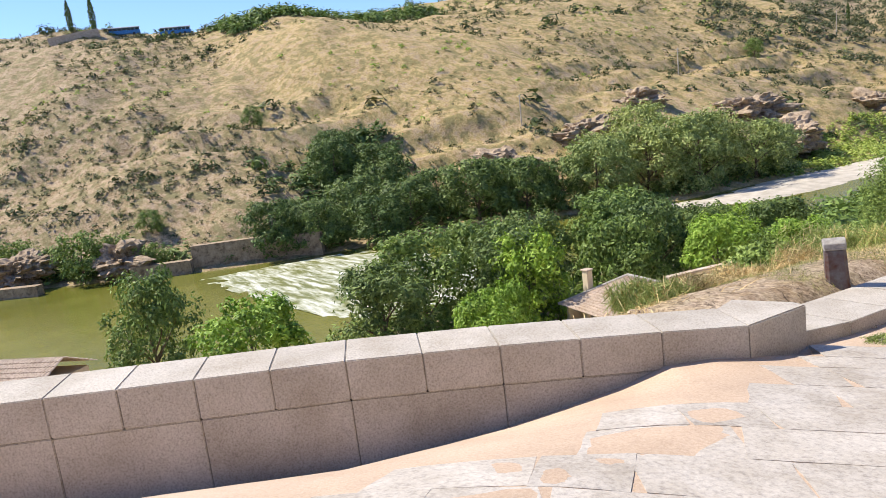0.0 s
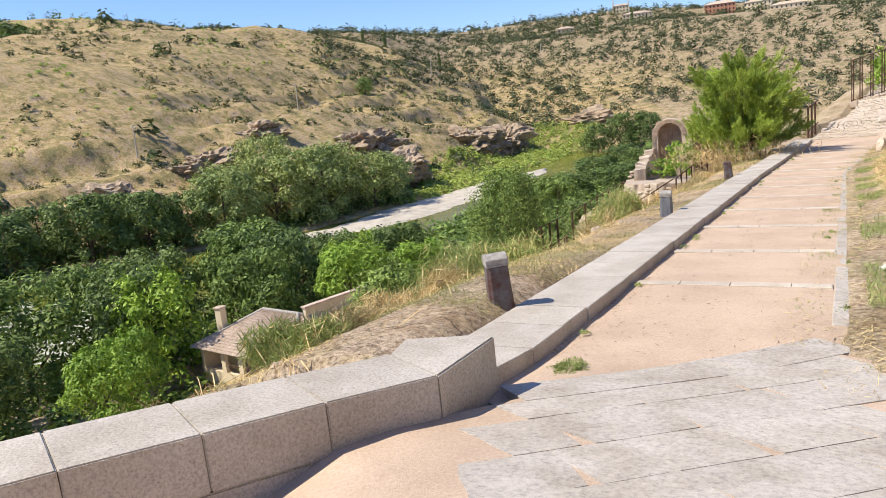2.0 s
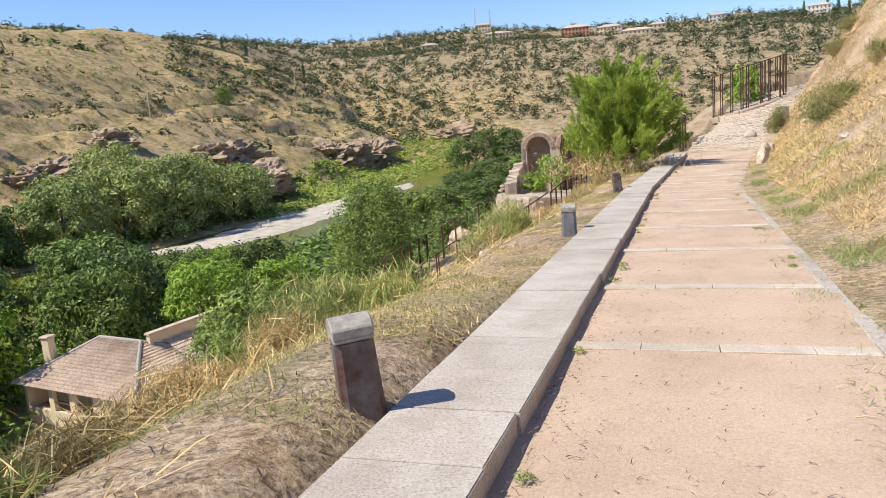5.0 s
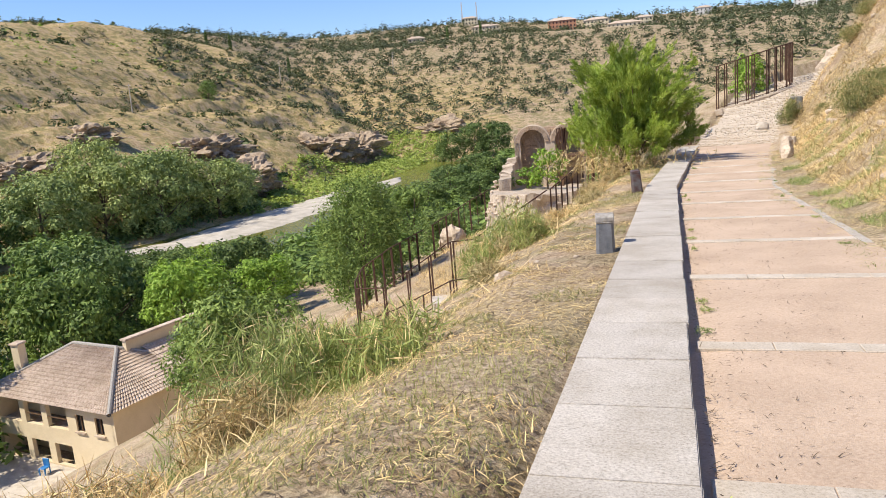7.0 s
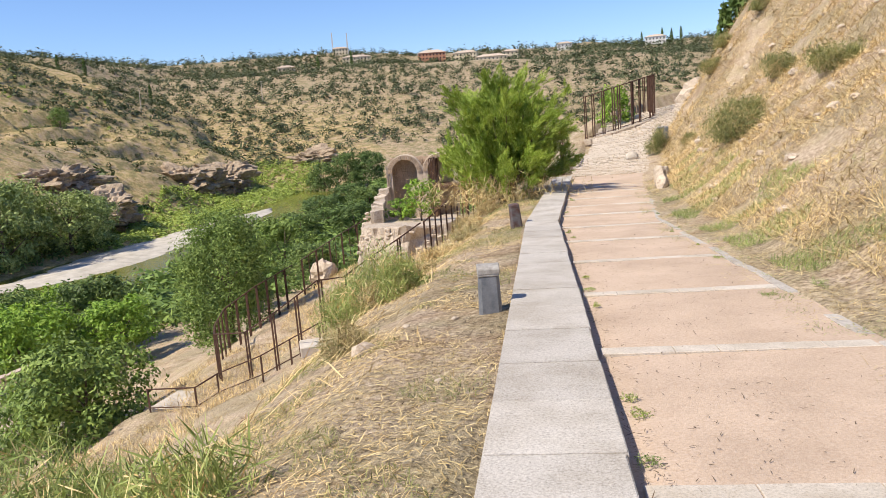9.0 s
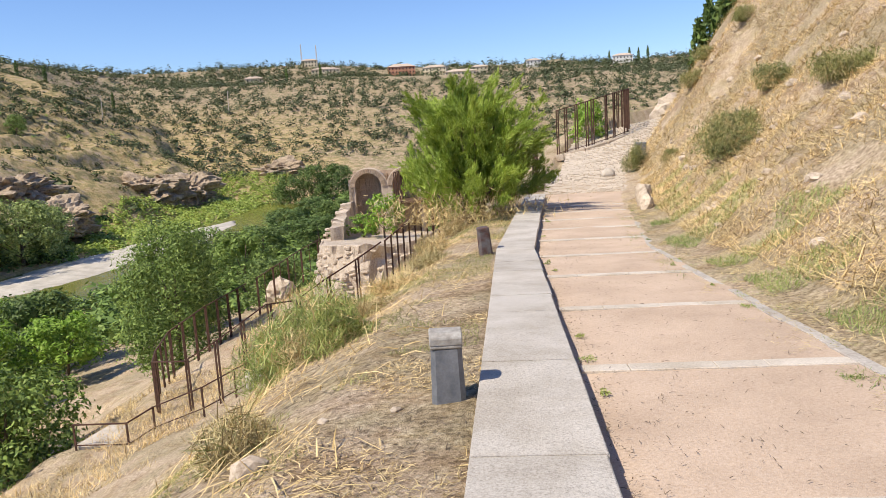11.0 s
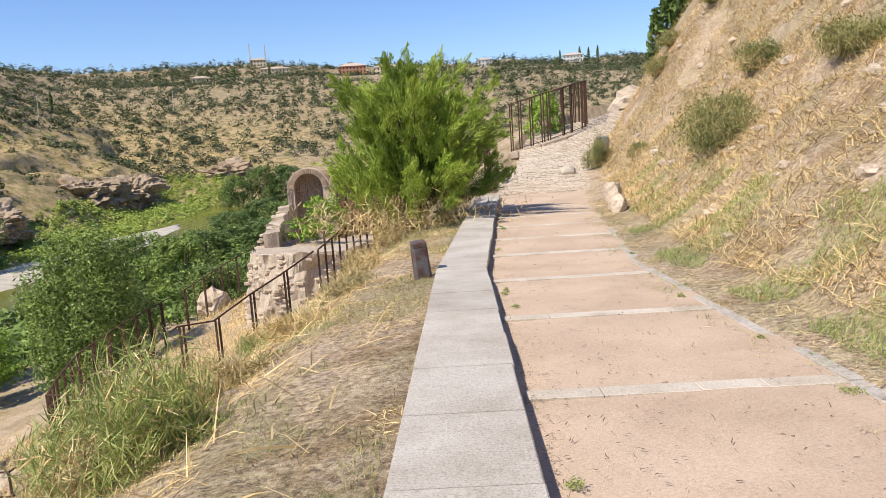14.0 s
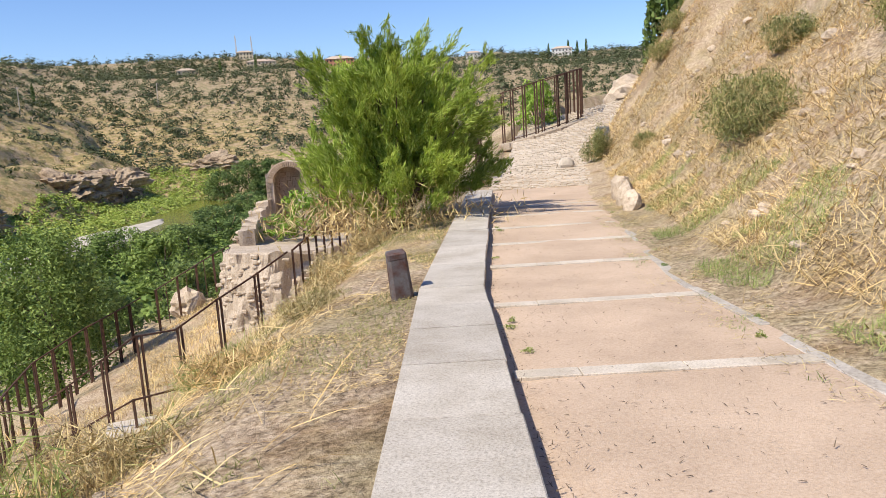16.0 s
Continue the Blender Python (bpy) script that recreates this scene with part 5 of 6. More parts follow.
# wooded gully and trees under the road at the top
y = rg.uniform(105, 200, 300)
x = -296 + 0.05 * y + rg.normal(size=300) * 9
scatter("ridge_trees", "green trees below the road at the hilltop", "trees", x, y, rg.uniform(2.0, 3.6, len(x)), 46, 0.3, M_LEAF_MID, 4, 1.0)
x = rg.uniform(-180, -140, 260)
y = 84 - 0.35 * (x + 160) + rg.normal(size=260) * 8
scatter("gully_thicket", "dark green thicket filling a gully", "thicket", x, y, rg.uniform(1.6, 3.6, len(x)), 44, 0.32, M_LEAF_DARK, 5, 1.0)
# undergrowth along both banks, reeds in the bend
y = rg.uniform(30, 190, 520)
x = lerp_tab(y, NEAR_BANK) + rg.uniform(2, 26, 520)
scatter("bank_undergrowth", "green undergrowth along the near bank", "undergrowth", x, y, rg.uniform(0.8, 2.4, len(x)), 36, 0.28, M_LEAF_MID, 6, 1.0)
y = rg.uniform(-40, 175, 420)
x = lerp_tab(y, FAR_BANK) - rg.uniform(3, 16, 420)
scatter("far_undergrowth", "dark undergrowth along the far bank", "undergrowth", x, y, rg.uniform(0.8, 2.6, len(x)), 36, 0.3, M_LEAF_DARK, 7, 1.0)
y = rg.uniform(165, 330, 2600)
x = lerp_tab(y, FAR_BANK) - rg.uniform(-5, 26, 2600)
scatter("reed_bed", "bright green reeds beside the river bend", "reeds", x, y, rg.uniform(0.7, 1.5, len(x)), 18, 0.4, M_LEAF_REED, 8, 1.2)
y = rg.uniform(95, 300, 1500)
x = lerp_tab(y, NEAR_BANK) + 3 + rg.uniform(0, 1, 1500) ** 1.3 * lerp_tab(y, [(95, 30), (200, 58), (300, 70)])
scatter("valley_bushes", "green bushes filling the valley floor", "bushes", x, y, rg.uniform(1.0, 2.8, len(x)), 34, 0.3, M_LEAF_MID, 9, 1.0)
# far hills
n = 9500
az, dd = np.radians(rg.uniform(-36, 24, n)), rg.uniform(340, 840, n)
x, y = dd * np.sin(az), dd * np.cos(az)
ok = rough(x, y, 80.0, 3) > -0.45
scatter("far_hill_scrub", "dark scrub and olives on the far hills", "scrub", x[ok], y[ok], rg.gamma(4.0, 0.38, ok.sum()) + 0.7, 26, 0.30, M_LEAF_HAZED, 10, 0.9)
n = 900
az, dd = np.radians(rg.uniform(-40, 26, n)), rg.uniform(640, 830, n)
x, y = dd * np.sin(az), dd * np.cos(az)
scatter("far_hill_trees", "dark trees along the far skyline", "trees", x, y, rg.uniform(2.5, 5.0, n), 26, 0.36, M_LEAF_HAZED, 11, 1.3)
y = rg.uniform(-60, 380, 170)
x = lerp_tab(y, FAR_BANK) - rg.uniform(215, 300, 170)
scatter("skyline_trees", "dark trees on the near skyline", "trees", x, y, rg.uniform(1.2, 3.2, 170), 30, 0.34, M_LEAF_DARK, 12, 1.2)


# ---- grass ----
def blades(name, label, x, y, z, length, width, flat, mat, seed, lean_x=0.0, hug=False):
    """Single thin blades: foot x, y, z; flat 0 stands, 1 lies; hug: they follow the slope."""
    rng = np.random.default_rng(seed)
    k = len(x)
    a = rng.uniform(0, 2 * np.pi, k)
    rise = np.clip(rng.normal(1 - flat, 0.25, k), 0.03, 1.0)
    out = np.sqrt(1 - rise ** 2)
    way = np.stack([np.cos(a) * out + lean_x, np.sin(a) * out, rise], -1)
    side = np.stack([-np.sin(a), np.cos(a), rng.normal(0, 0.3, k)], -1) * width[:, None]
    foot = np.stack([x, y, z], -1)
    bend = foot + way * (length * 0.55)[:, None] + np.stack([0 * x, 0 * x, 0.06 * length], -1)
    tip = foot + way * length[:, None]
    if hug:
        floor = land(x, y)
        bend[:, 2] += land(bend[:, 0], bend[:, 1]) - floor
        tip[:, 2] += land(tip[:, 0], tip[:, 1]) - floor
    v = np.stack([foot - side, foot + side, bend + side * 0.7, bend - side * 0.7, tip], 1).reshape(-1, 3)
    i = np.arange(k) * 5
    f = np.concatenate([np.stack([i, i + 1, i + 2], -1), np.stack([i, i + 2, i + 3], -1), np.stack([i + 3, i + 2, i + 4], -1)])
    return tagged(sheet(name, v, f, mat), label, "grass", kind="stuff")


def turf(count, y0, y1, lo, hi, side, bias=1.0, want=None, scale=1.5):
    y = rg.uniform(y0, y1, count)
    u = lo + (hi - lo) * rg.uniform(0, 1, count) ** bias
    x = lerp_tab(y, LEFT_X) - u if side < 0 else lerp_tab(y, RIGHT_X) + u
    if want is not None:
        ok = rough(x, y, scale, 2) > want
        x, y = x[ok], y[ok]
    return x, y, land(x, y)


x, y, z = turf(120000, 6.8, 36, 0.05, 5.5, -1, 1.0, -0.1, 1.1)
blades("straw_litter", "dry straw lying over the bank below the kerb", x, y, z + 0.01, rg.uniform(0.02, 0.13, len(x)), rg.uniform(0.0015, 0.0040, len(x)), 0.95, M_STRAW, 1, 0.0, True)
x, y, z = turf(4200, 6.9, 34, 0.5, 5.0, -1, 0.8, 0.0, 1.6)
blades("straw_stalks", "long broken stalks of dry grass lying on the bank", x, y, z + 0.02, rg.uniform(0.2, 0.65, len(x)), rg.uniform(0.003, 0.007, len(x)), 0.92, M_STRAW, 31, 0.0, True)
x, y, z = turf(13000, 6.9, 30, 0.05, 4.5, -1, 1.0, -0.1, 0.7)
blades("dark_litter", "dark crumbled stalks and leaf litter on the bank", x, y, z + 0.006, rg.uniform(0.02, 0.09, len(x)), rg.uniform(0.002, 0.006, len(x)), 0.97, M_BARK, 32, 0.0, True)
x, y, z = turf(60000, 7, 42, 2.0, 9, -1, 1.0, 0.1, 2.2)
blades("straw_tufts", "standing dry yellow grass on the bank", x, y, z, rg.uniform(0.12, 0.40, len(x)), rg.uniform(0.002, 0.005, len(x)), 0.6, M_STRAW, 2)
x, y, z = turf(40000, 6.9, 40, 2.6, 8, -1, 0.9, 0.5, 2.2)
blades("green_tufts", "tall green grass on the bank", x, y, z, rg.uniform(0.2, 0.6, len(x)), rg.uniform(0.002, 0.004, len(x)), 0.3, M_GRASS, 3)
x, y, z = turf(90000, 6.9, 40, 0.1, 3.4, -1, 1.0, 0.15, 0.9)
blades("green_turf", "short green grass between the straw", x, y, z + 0.01, rg.uniform(0.04, 0.10, len(x)), rg.uniform(0.0015, 0.0035, len(x)), 0.5, M_GRASS_SOFT, 4, 0.0, True)
x, y, z = turf(290000, 9, 58, 0.8, 17, 1, 1.1, -0.6, 1.3)
blades("bank_straw", "matted dry straw over the steep bank", x, y, z + 0.02, rg.uniform(0.08, 0.42, len(x)), rg.uniform(0.0018, 0.0052, len(x)) * (1 + 0.02 * (y - 9)), 0.74, M_STRAW, 5)
x, y, z = turf(70000, 7, 40, 0.3, 2.2, 1, 1.0, 0.15, 1.1)
blades("bank_green", "low grey-green weeds beside the path", x, y, z + 0.02, rg.uniform(0.06, 0.15, len(x)), rg.uniform(0.002, 0.004, len(x)), 0.5, M_GRASS, 6, 0.0, True)
x, y, z = turf(16000, 7, 40, 0.15, 1.6, 1, 1.0, -0.1, 0.8)
blades("verge_straw", "loose straw on the verge", x, y, z + 0.015, rg.uniform(0.05, 0.2, len(x)), rg.uniform(0.002, 0.004, len(x)), 0.95, M_STRAW, 7, 0.0, True)
x, y, z = turf(9000, 8, 40, -0.45, 0.5, 1, 0.8, -0.2, 0.7)
blades("edge_litter", "straw and grit strewn over the edge of the path", x, y, np.maximum(z, lerp_tab(y, PATH_Z)) + 0.012, rg.uniform(0.03, 0.14, len(x)), rg.uniform(0.001, 0.003, len(x)), 0.98, M_STRAW, 17)
x, y, z = turf(9000, 8, 40, -0.35, 0.35, 1, 1.0, 0.25, 0.6)
blades("edge_weeds", "low green weeds over the edge of the path", x, y, np.maximum(z, lerp_tab(y, PATH_Z)) + 0.005, rg.uniform(0.02, 0.06, len(x)), rg.uniform(0.002, 0.004, len(x)), 0.6, M_GRASS, 18)
y = rg.uniform(8.8, 40, 5200)
x = lerp_tab(y, LEFT_X) + 0.82 + rg.uniform(0, 1, 5200) ** 3 * 2.2
blades("path_grit", "dark twigs and crumbs of dry leaf on the path", x, y, lerp_tab(y, PATH_Z) + 0.006, rg.uniform(0.01, 0.06, 5200), rg.uniform(0.001, 0.004, 5200), 0.98, M_BARK, 19)
x, y, z = turf(45000, 34, 66, 2, 22, -1, 1.0, -0.1, 3.0)
blades("slope_straw", "dry yellow grass on the slope by the ruins", x, y, z, rg.uniform(0.2, 0.6, len(x)), rg.uniform(0.006, 0.012, len(x)), 0.5, M_STRAW, 8)


def clump(name, label, at, r, h, count, leaf, mat, seed, category="bush", slim=0.3, lift=0.6, other=None):
    """A tuft of blades, with a few stalks of another material among them where given."""
    rng = np.random.default_rng(seed)
    x, y = at
    root = holder(name, pose(x, y, float(land(x, y)) - 0.02), label, category)
    for part_name, k, m in (("grass", count, mat), ("mixed_grass", count // 6, other)):
        if m is None:
            continue
        d = rng.normal(size=(k, 3))
        d /= np.linalg.norm(d, axis=1)[:, None]
        d[:, 2] = np.abs(d[:, 2])
        bulge = 1 + 0.3 * np.sin(4 * d[:, 0] + seed) + 0.18 * np.sin(9 * d[:, 1] + 2 * seed)
        q = d * (rng.uniform(0.2, 1.0, k) ** 0.6 * bulge)[:, None] * (r, r, h)
        v, f = leaf_cards(q, leaf, rng, 0, slim, lift)
        sheet(part_name, v, f, m, root)["kind"] = "stuff"
    return root


# roof of a lower outbuilding by the water
out = holder("outbuilding", pose(-53.5, 3.2, -11.5, 0, 0, 42), "low outbuilding with a clay tile roof", "house")
part("wall", boxes(((7.5, 5, 9), (0, 0, -3.4))), M_RENDER, out)
for sgn in (-1, 1):
    tiled("roof_slope", ((-4.2, sgn * 3.0, 1.2), (4.2, sgn * 3.0, 1.2), (4.2, 0, 2.5), (-4.2, 0, 2.5)), 0.28, out)

# soft bushes on the steep bank and the slope
def bank_bush(at, r, h, seed):
    """Several loose tufts of fine leaves, with dry stalks sticking out."""
    rng = np.random.default_rng(seed)
    x, y = at
    root = holder("bank_bush", pose(x, y, float(land(x, y)) - 0.03), "loose grey-green bush among dry stalks on the bank", "bush", "bushes on the bank")
    lobes = rng.normal(size=(9, 3)) * (0.45 * r, 0.45 * r, 0.0) + np.stack([0 * rng.uniform(size=9), 0 * rng.uniform(size=9), rng.uniform(0.1, 0.75, 9) * h], -1)
    q = lobes[rng.integers(9, size=6500)] + rng.normal(size=(6500, 3)) * (0.24 * r, 0.24 * r, 0.17 * h)
    q = q[q[:, 2] > -0.1]
    v, f = leaf_cards(q, 0.06, rng, 0, 0.2, 1.0)
    sheet("foliage", v, f, M_GRASS_SOFT, root)
    q = rng.normal(size=(1500, 3)) * (0.55 * r, 0.55 * r, 0.28 * h) + (0, 0, 0.3 * h)
    v, f = leaf_cards(q[q[:, 2] > 0], 0.16, rng, 0, 0.03, 1.2)
    sheet("dry_growth", v, f, M_STRAW, root)["kind"] = "stuff"


for k, (x, y, r, h) in enumerate([(5.85, 34.7, 0.95, 1.25), (6.5, 36.3, 0.7, 0.8), (8.2, 38.3, 0.62, 0.75), (5.85, 49.2, 0.53, 1.35), (8.7, 50.6, 0.47, 0.7), (9.5, 51.5, 0.5, 0.65), (8.05, 33.1, 0.75, 0.8), (10.9, 49.7, 0.6, 0.6), (6.6, 45.5, 0.4, 0.4)]):
    bank_bush((x, y), r, h, 40 + k)
for k, (x, y, r, h) in enumerate([(-4.4, 16.0, 1.2, 1.0), (-3.2, 14.8, 1.0, 0.75), (-2.5, 14.3, 0.7, 0.5), (-5.2, 14.6, 1.2, 0.9), (-3.1, 23.5, 1.0, 0.85), (-2.5, 22.8, 0.6, 0.55), (-3.7, 24.6, 0.9, 0.7), (-6.6, 18.0, 1.0, 0.7), (-2.2, 8.4, 0.45, 0.35), (-3.6, 30.5, 0.6, 0.4), (-4.8, 36.0, 0.7, 0.5), (-5.6, 20.0, 0.8, 0.4)]):
    clump("grass_clump", "tall soft green grass clump on the bank", (x, y), r, h, 4600, 0.12, M_GRASS, 60 + k, "grass clump", 0.06, 1.1, M_STRAW)
for k, (x, y, r, h) in enumerate([(-3.0, 13.2, 0.6, 0.55), (-3.4, 12.3, 0.7, 0.5), (-2.9, 11.3, 0.6, 0.45), (-2.6, 10.2, 0.6, 0.4), (-2.3, 9.2, 0.5, 0.4), (-3.9, 14.2, 0.6, 0.7), (-2.4, 19.0, 0.5, 0.35), (-2.7, 22.6, 0.6, 0.4), (-2.6, 25.0, 0.7, 0.4), (-2.4, 27.4, 0.7, 0.4), (-2.0, 29.6, 0.6, 0.35), (-2.1, 32.0, 0.8, 0.4), (-2.4, 34.6, 0.9, 0.5), (-1.8, 36.0, 0.7, 0.5)]):
    clump("straw_clump", "flattened clump of dry golden grass on the bank", (x, y), r * 0.85, h * 0.7, 1700, 0.15, M_STRAW, 160 + k, "grass clump", 0.035, 0.5, M_GRASS_SOFT)["group"] = "dry clumps on the bank"
tuft = clump("weed_tuft", "low green weed tuft at the foot of the kerb", (0.62, 8.36), 0.2, 0.035, 1800, 0.013, M_GRASS, 190, "weed", 0.3, 0.2)
tuft.matrix_world = pose(0.62, 8.38, path_z(8.38) + 0.005)
rw = random.Random(8)
for k in range(34):
    y = rw.uniform(9, 38)
    s = rw.random() < 0.45
    x = float(lerp_tab(y, LEFT_X)) + 0.86 + rw.uniform(0, 0.12) if s else float(lerp_tab(y, RIGHT_X)) + rw.uniform(-0.25, 0.5)
    ob = clump("weed", "small green weed at the edge of the path", (x, y), rw.uniform(0.03, 0.09), rw.uniform(0.02, 0.05), 200, 0.010, M_GRASS, 90 + k, "weed", 0.4, 0.3)
    ob.matrix_world = pose(x, y, path_z(y) + 0.005)
    ob["group"] = "weeds along the path"

# loose stones, litter
for k in range(60):
    y = rw.uniform(7.5, 36)
    right = rw.random() < 0.6
    u = rw.uniform(0.1, 3.5) if right else -rw.uniform(0.2, 4)
    x = float(lerp_tab(y, RIGHT_X if right else LEFT_X)) + u
    bm = bmesh.new()
    bmesh.ops.create_icosphere(bm, subdivisions=2, radius=1.0)
    s = rw.uniform(0.02, 0.07) * (2.4 if k % 9 == 0 else 1)
    wx, wy, wz = rw.uniform(0.7, 1.3), rw.uniform(0.7, 1.3), rw.uniform(0.45, 0.75)
    for v in bm.verts:
        v.co *= 1 + 0.35 * noise.noise(v.co * 1.6 + Vector((k * 3.1, 0, 0)))
        v.co = Vector((v.co.x * s * wx, v.co.y * s * wy, v.co.z * s * wz))
    ob = part("stone", bm, M_RUBBLE)
    ob.matrix_world = pose(x, y, float(land(x, y)) + s * 0.2, 0, 0, rw.uniform(0, 360))
    tagged(ob, "small pale stone lying in dry grass", "stone", "loose stones")
for x, y, s in ((3.95, 14.8, 0.09), (3.0, 12.6, 0.045), (3.15, 11.7, 0.045)):
    bm = bmesh.new()
    bmesh.ops.create_grid(bm, x_segments=5, y_segments=5, size=s)
    for v in bm.verts:
        v.co.z = 0.5 * s * noise.noise(v.co * 14 + Vector((x, y, 0))) + 0.4 * s
    bmesh.ops.solidify(bm, geom=list(bm.faces), thickness=0.004)
    ob = part("plastic_litter", bm, M_WHITE)
    ob.matrix_world = pose(x, y, float(land(x, y)) + 0.02, 12, -20, 40 * s)
    tagged(ob, "crumpled white plastic litter on dry straw", "litter")

# stones at the foot of the bank, bin, marker
for k, (x, y, w, h) in enumerate([(3.85, 36.2, 0.34, 0.6), (4.0, 37.3, 0.36, 0.7), (4.15, 38.5, 0.4, 0.8), (4.5, 39.8, 0.4, 0.6)]):
    mound("retaining_stone", (x, y, path_z(y) + h * 0.35), (w * 0.6, w, h * 0.6), M_RUBBLE, 20 + k, "grey upright retaining stone below the bank", "stone", 2, 0.25)["group"] = "retaining stones"
mound("marker_stone", (4.4, 48.7, 0.05), (0.34, 0.22, 0.30), M_STRIP, 27, "pale block of stone beside the ramp", "stone", 2, 0.15)
post = holder("litter_bin", pose(6.2, 50.5, path_z(50.5)), "dark grey litter bin on a short pole", "litter bin")
part("pole", boxes(((0.09, 0.09, 0.7), (0, 0, 0.35))), M_RUST, post)
part("bin", boxes(((0.5, 0.4, 0.75), (0, 0, 0.95)), bevel=0.05), M_IRON_GREY, post)
mound("ruined_masonry", (11.6, 68.0, 3.0), (1.6, 1.2, 1.1), M_RUBBLE, 33, "ruined stone wall above the ramp", "ruin", 3, 0.3)
tagged(part("stone_bollard", boxes(((0.5, 0.5, 0.9), (8.4, 58.0, 1.3)), bevel=0.08), M_STRIP), "pale stone bollard on the ramp", "bollard")

# crags on the hillside
for k, (x, y, z, a, b, c) in enumerate([(-124.5, 262, -12, 12, 9, 6), (-119, 285, -14, 11, 9, 6.5), (-99, 335, -11, 12, 8, 5), (-151.6, 176, 0.0, 9, 9, 3.2), (-117.7, 160, -15, 9, 9, 5), (-146, 119, -11, 9, 9, 4), (-132, 205, -7, 10, 12, 5), (-160, 30, -17.5, 8, 6, 3.5), (-170, 12, -17, 7, 6, 3.5), (-180, -4, -16, 7, 6, 3.5), (-112, 190, -14, 8, 10, 5), (-140, 145, -6, 7, 9, 3.5)]):
    mound("crag", (x, y, z), (a, b, c), M_CRAG, 50 + k, "brown rock outcrop on the dry hillside", "rock outcrop", 5, 0.55)["group"] = "rock outcrops"
# old mill wall by the weir
bm = bmesh.new()
for (xa, ya), (xb, yb), h in (((-148, 41), (-139, 57), 5.0), ((-139, 57), (-134, 63), 4.6), ((-152, 30), (-146, 40), 2.6), ((-158, 14), (-168, 2), 2.0)):
    bar(bm, (xa, ya, WATER + h / 2 - 1), (xb, yb, WATER + h / 2 - 1), 2.2, h + 2)
tagged(part("mill_wall", bm, M_CRAG), "old stone mill wall at the water's edge", "wall")
mill = part("mill_pier", boxes(((1.1, 1.1, 3.2), (-144, 57, -14.6)), bevel=0.1), M_MORTAR)
tagged(mill, "small stone pier on the old mill wall", "pier")

# ---- poles, masts, road and buses, far houses ----
for x, y, h in ((-155.0, 135.6, 8.5), (-158.7, 206.9, 9.0), (-175.4, 334.3, 11.0), (-150, 420, 12.0)):
    p = holder("utility_pole", pose(x, y, float(land(x, y)) - 0.3, 0, 1.5, 0), "bare pale wooden utility pole on the hillside", "utility pole", "utility poles")
    bm = bmesh.new()
    tube(bm, [(0, 0, 0), (0, 0, h)], [0.2, 0.14], 7)
    part("pole", bm, M_STRIP, p)
    part("crossarm", boxes(((1.6, 0.14, 0.14), (0, 0, h - 0.5))), M_STRIP, p)
for x, y in ((-199, 770), (-185, 775)):
    m = holder("radio_mast", pose(x, y, float(land(x, y))), "red and white lattice radio mast on the far hill", "mast", "radio masts")
    bm = bmesh.new()
    for a, b in ((-0.8, -0.5), (0.8, -0.5), (0, 0.9)):
        bar(bm, (a, b, 0), (a * 0.3, b * 0.3, 21), 0.28)
    for k in range(10):
        f, g = 1 - 0.07 * k, 1 - 0.07 * (k + 1)
        bar(bm, (-0.8 * f, -0.5 * f, 2.1 * k), (0.8 * g, -0.5 * g, 2.1 * (k + 1)), 0.18)
    part("lattice", bm, M_STRIP, m)


def far_house(at, size, label, mat, turn=0, storeys=2):
    x, y = at
    w, d = size
    h = 3.1 * storeys
    root = holder("villa", pose(x, y, float(land(x, y)) - 1.0, 0, 0, turn), label, "house", "villas on the far hill")
    part("wall", boxes(((w, d, h + 1), (0, 0, h / 2 + 0.5))), mat, root)
    bm = bmesh.new()
    o = 0.6
    v = [bm.verts.new(p) for p in ((-w / 2 - o, -d / 2 - o, h + 1), (w / 2 + o, -d / 2 - o, h + 1), (w / 2 + o, d / 2 + o, h + 1), (-w / 2 - o, d / 2 + o, h + 1), (-w / 4, 0, h + 1 + d * 0.22), (w / 4, 0, h + 1 + d * 0.22))]
    for f in ((0, 1, 5, 4), (1, 2, 5), (2, 3, 4, 5), (3, 0, 4), (3, 2, 1, 0)):
        bm.faces.new([v[i] for i in f])
    part("roof", bm, M_TILE, root)
    n = max(2, int(w / 3))
    for s in range(storeys):
        for k in range(n):
            part("window", boxes(((1.1, 0.16, 1.5), (-w / 2 + w * (k + 0.5) / n, -d / 2 - 0.03, 2.4 + 3.1 * s))), M_DARK, root)
    return root


far_house((-89, 690), (24, 13), "terracotta brick villa with a tiled roof", M_TERRACOTTA, 8, 3)
far_house((-60, 700), (22, 11), "pale villa with a flat tiled roof", M_RENDER, -6)
far_house((-163, 715), (26, 10), "long pale villa among dark trees", M_RENDER, 12)
far_house((-207, 640), (14, 9), "low cream villa on the hill", M_RENDER, 20, 1)
far_house((-34, 640), (26, 10), "long low cream villa with a tiled roof", M_RENDER, 4, 1)
far_house((-20, 700), (14, 9), "cream villa on the far hill", M_RENDER, 0)
far_house((30, 760), (14, 9), "white villa near the skyline", M_WHITE, 0)
far_house((110, 730), (18, 10), "white villa among cypresses", M_WHITE, -10)
far_house((-190, 765), (15, 9), "villa on the far skyline", M_RENDER, 10)
bm = bmesh.new()
bar(bm, (-112, 672, 42.5), (-92, 676, 43.5), 1.0, 6)
tagged(part("terrace_wall", bm, M_RENDER), "long pale terrace wall below the villa", "wall")

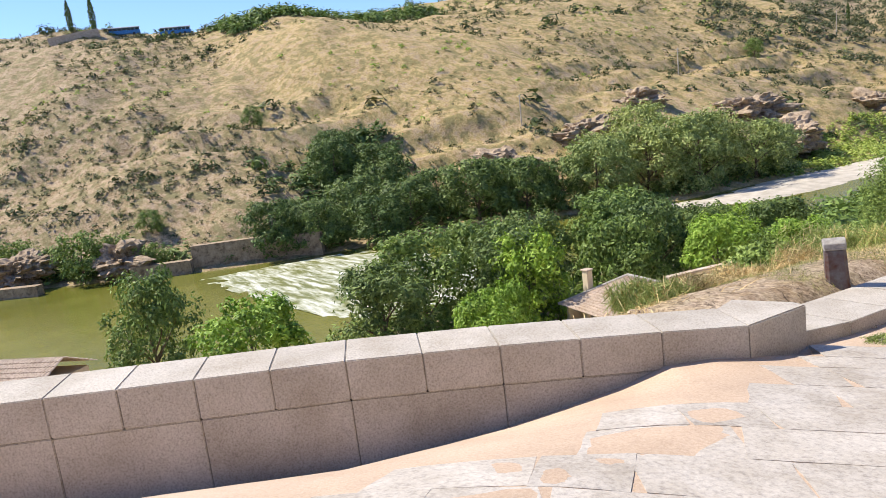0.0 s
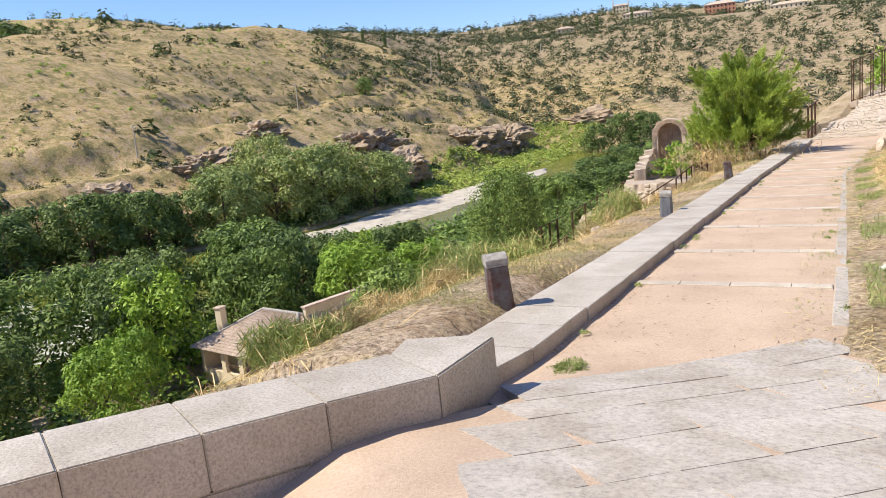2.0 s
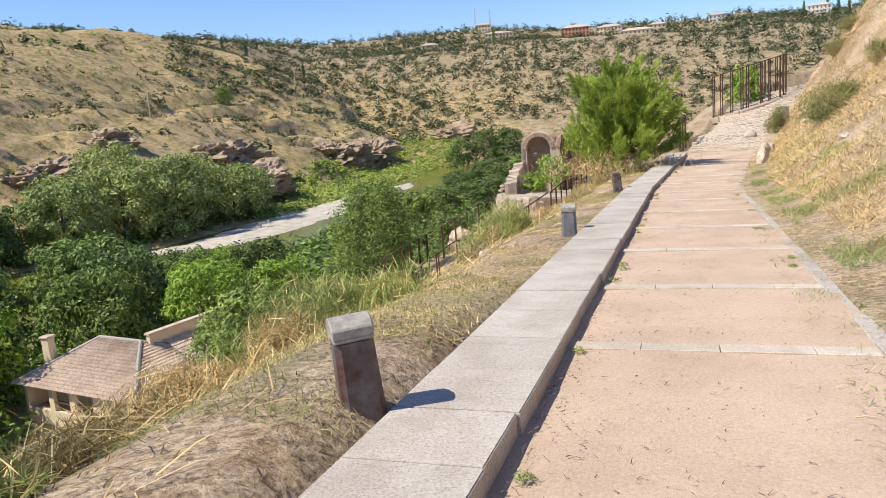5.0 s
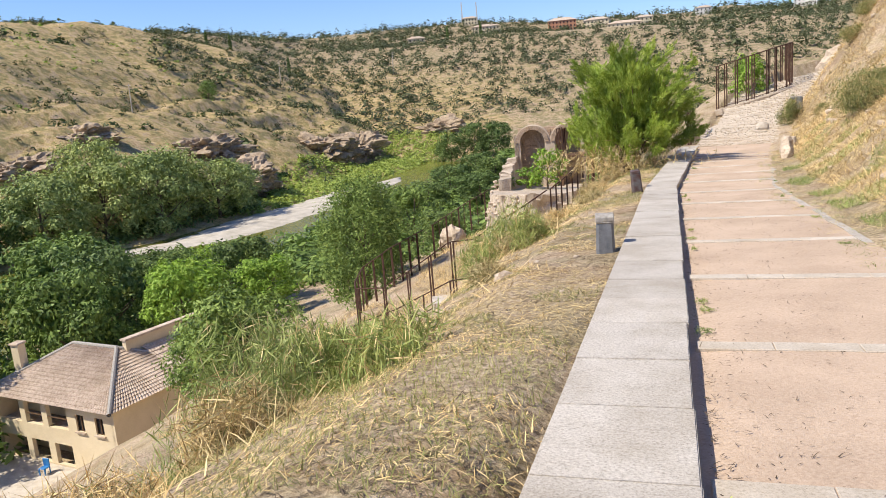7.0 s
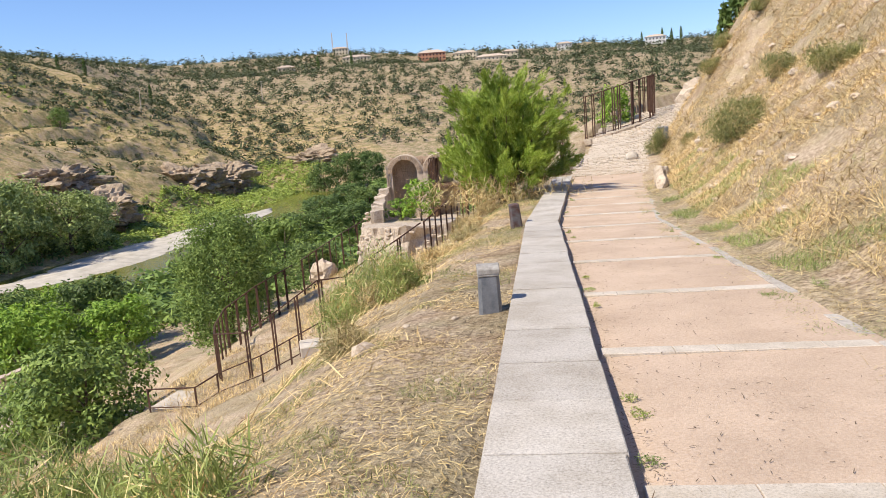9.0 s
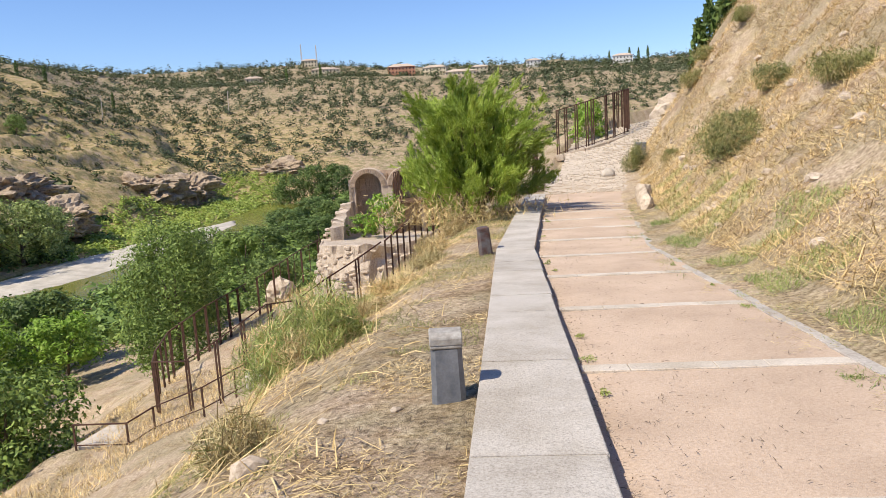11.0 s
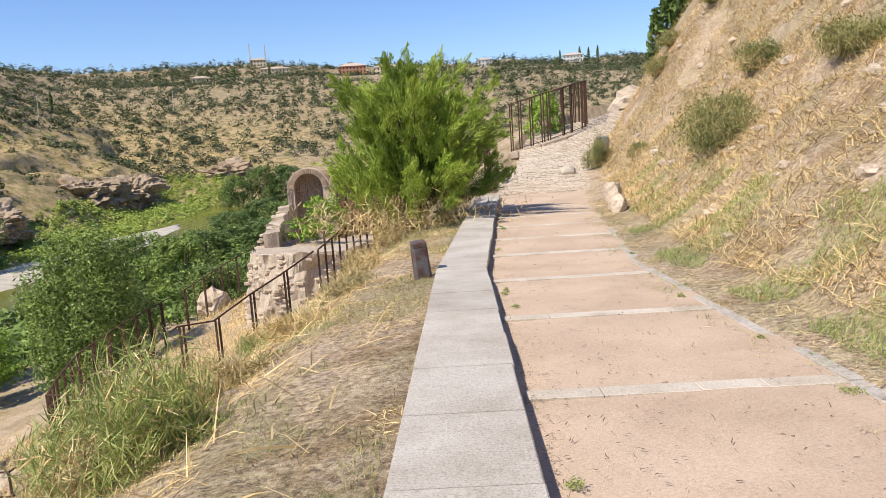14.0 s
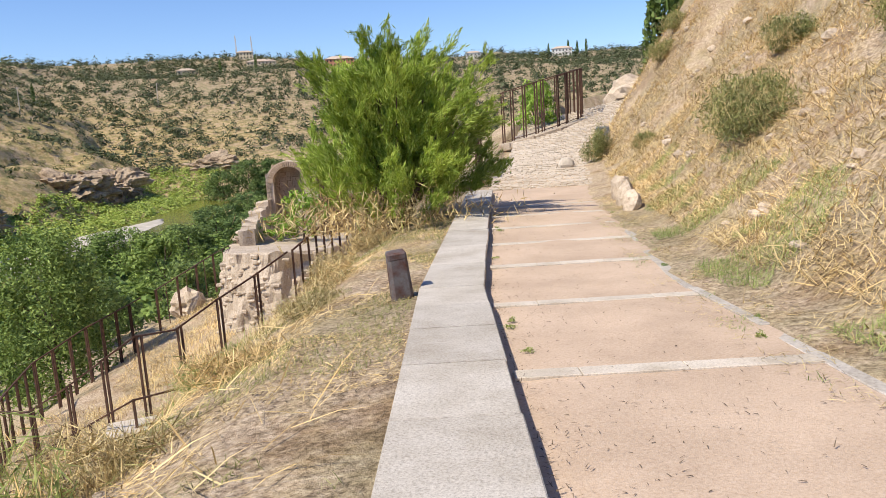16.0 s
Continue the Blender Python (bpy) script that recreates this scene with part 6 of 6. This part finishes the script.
ROAD = [(-345.0, 60.0), (-330.0, 88.0), (-322.0, 110.0)]
for (x, y), turn, blue in (((-322, 76), 75, M_BLUE), ((-318, 95), 74, M_BLUE)):
    b = holder("coach", pose(x, y, float(land(x, y)) + 0.1, 0, 0, turn), "parked blue and white coach on the hilltop road", "coach", "parked coaches")
    part("body", boxes(((12, 2.5, 1.5), (0, 0, 1.15)), bevel=0.15), M_BLUE, b)
    part("roof", boxes(((11.9, 2.45, 0.5), (0, 0, 2.95)), bevel=0.15), M_WHITE, b)
    for k in range(7):
        part("window", boxes(((1.5, 2.48, 0.85), (-5.0 + 1.66 * k, 0, 2.3))), M_DARK, b)
    for a in (-3.8, 3.6):
        for c in (-1.15, 1.15):
            bm = bmesh.new()
            bmesh.ops.create_cone(bm, cap_ends=True, segments=14, radius1=0.5, radius2=0.5, depth=0.3, matrix=pose(a, c, 0.45, 90, 0, 0))
            part("wheel", bm, M_DARK, b)
bm = bmesh.new()
bar(bm, (-322, 48, float(land(-322, 48))), (-318, 66, float(land(-318, 66))), 1.0, 6)
tagged(part("lookout_wall", bm, M_RUBBLE), "stone retaining wall of the hilltop lookout", "wall")


def cypress(at, h):
    x, y = at
    rng = np.random.default_rng(int(abs(x) * 10 + y))
    root = holder("cypress", pose(x, y, float(land(x, y))), "slim dark cypress on the skyline", "cypress", "skyline cypresses")
    bm = bmesh.new()
    tube(bm, [(0, 0, -0.3), (0, 0, h * 0.9)], [0.2, 0.05], 6)
    part("trunk", bm, M_BARK, root)
    t = rng.uniform(0.03, 1, 700)
    a = rng.uniform(0, 2 * np.pi, 700)
    r = h * 0.1 * np.sin(np.pi * np.clip(t * 0.9 + 0.1, 0, 1)) ** 0.7 * rng.uniform(0.5, 1, 700)
    v, f = leaf_cards(np.stack([np.cos(a) * r, np.sin(a) * r, t * h], -1), 0.028 * h + 0.15, rng, 0, 0.5, 1.0)
    sheet("crown", v, f, M_LEAF_DARK, root)


for at, h in (((-330, 58), 12), ((-327, 66), 13), ((-215, 420), 10), ((-240, 400), 11), ((-250, 392), 9), ((118, 742), 14), ((126, 740), 13), ((134, 738), 14), ((-150, 640), 14), ((-176, 630), 12), ((100, 745), 12), ((15.8, 78.0), 8.2), ((16.6, 77.8), 9.6), ((17.6, 77.4), 10.8), ((18.7, 77.6), 11.5)):
    cypress(at, h)


# pale stones showing through the straw of the steep bank
for k in range(110):
    y = rw.uniform(12, 50)
    x = float(lerp_tab(y, RIGHT_X)) + rw.uniform(1.0, 9.0)
    s = rw.uniform(0.06, 0.2)
    mound("bank_rock", (x, y, float(land(x, y)) + 0.02), (s, s * rw.uniform(0.7, 1.2), s * 0.7), M_RUBBLE, 200 + k, "pale stone bedded in the steep straw bank", "stone", 2, 0.4)["group"] = "stones in the bank"
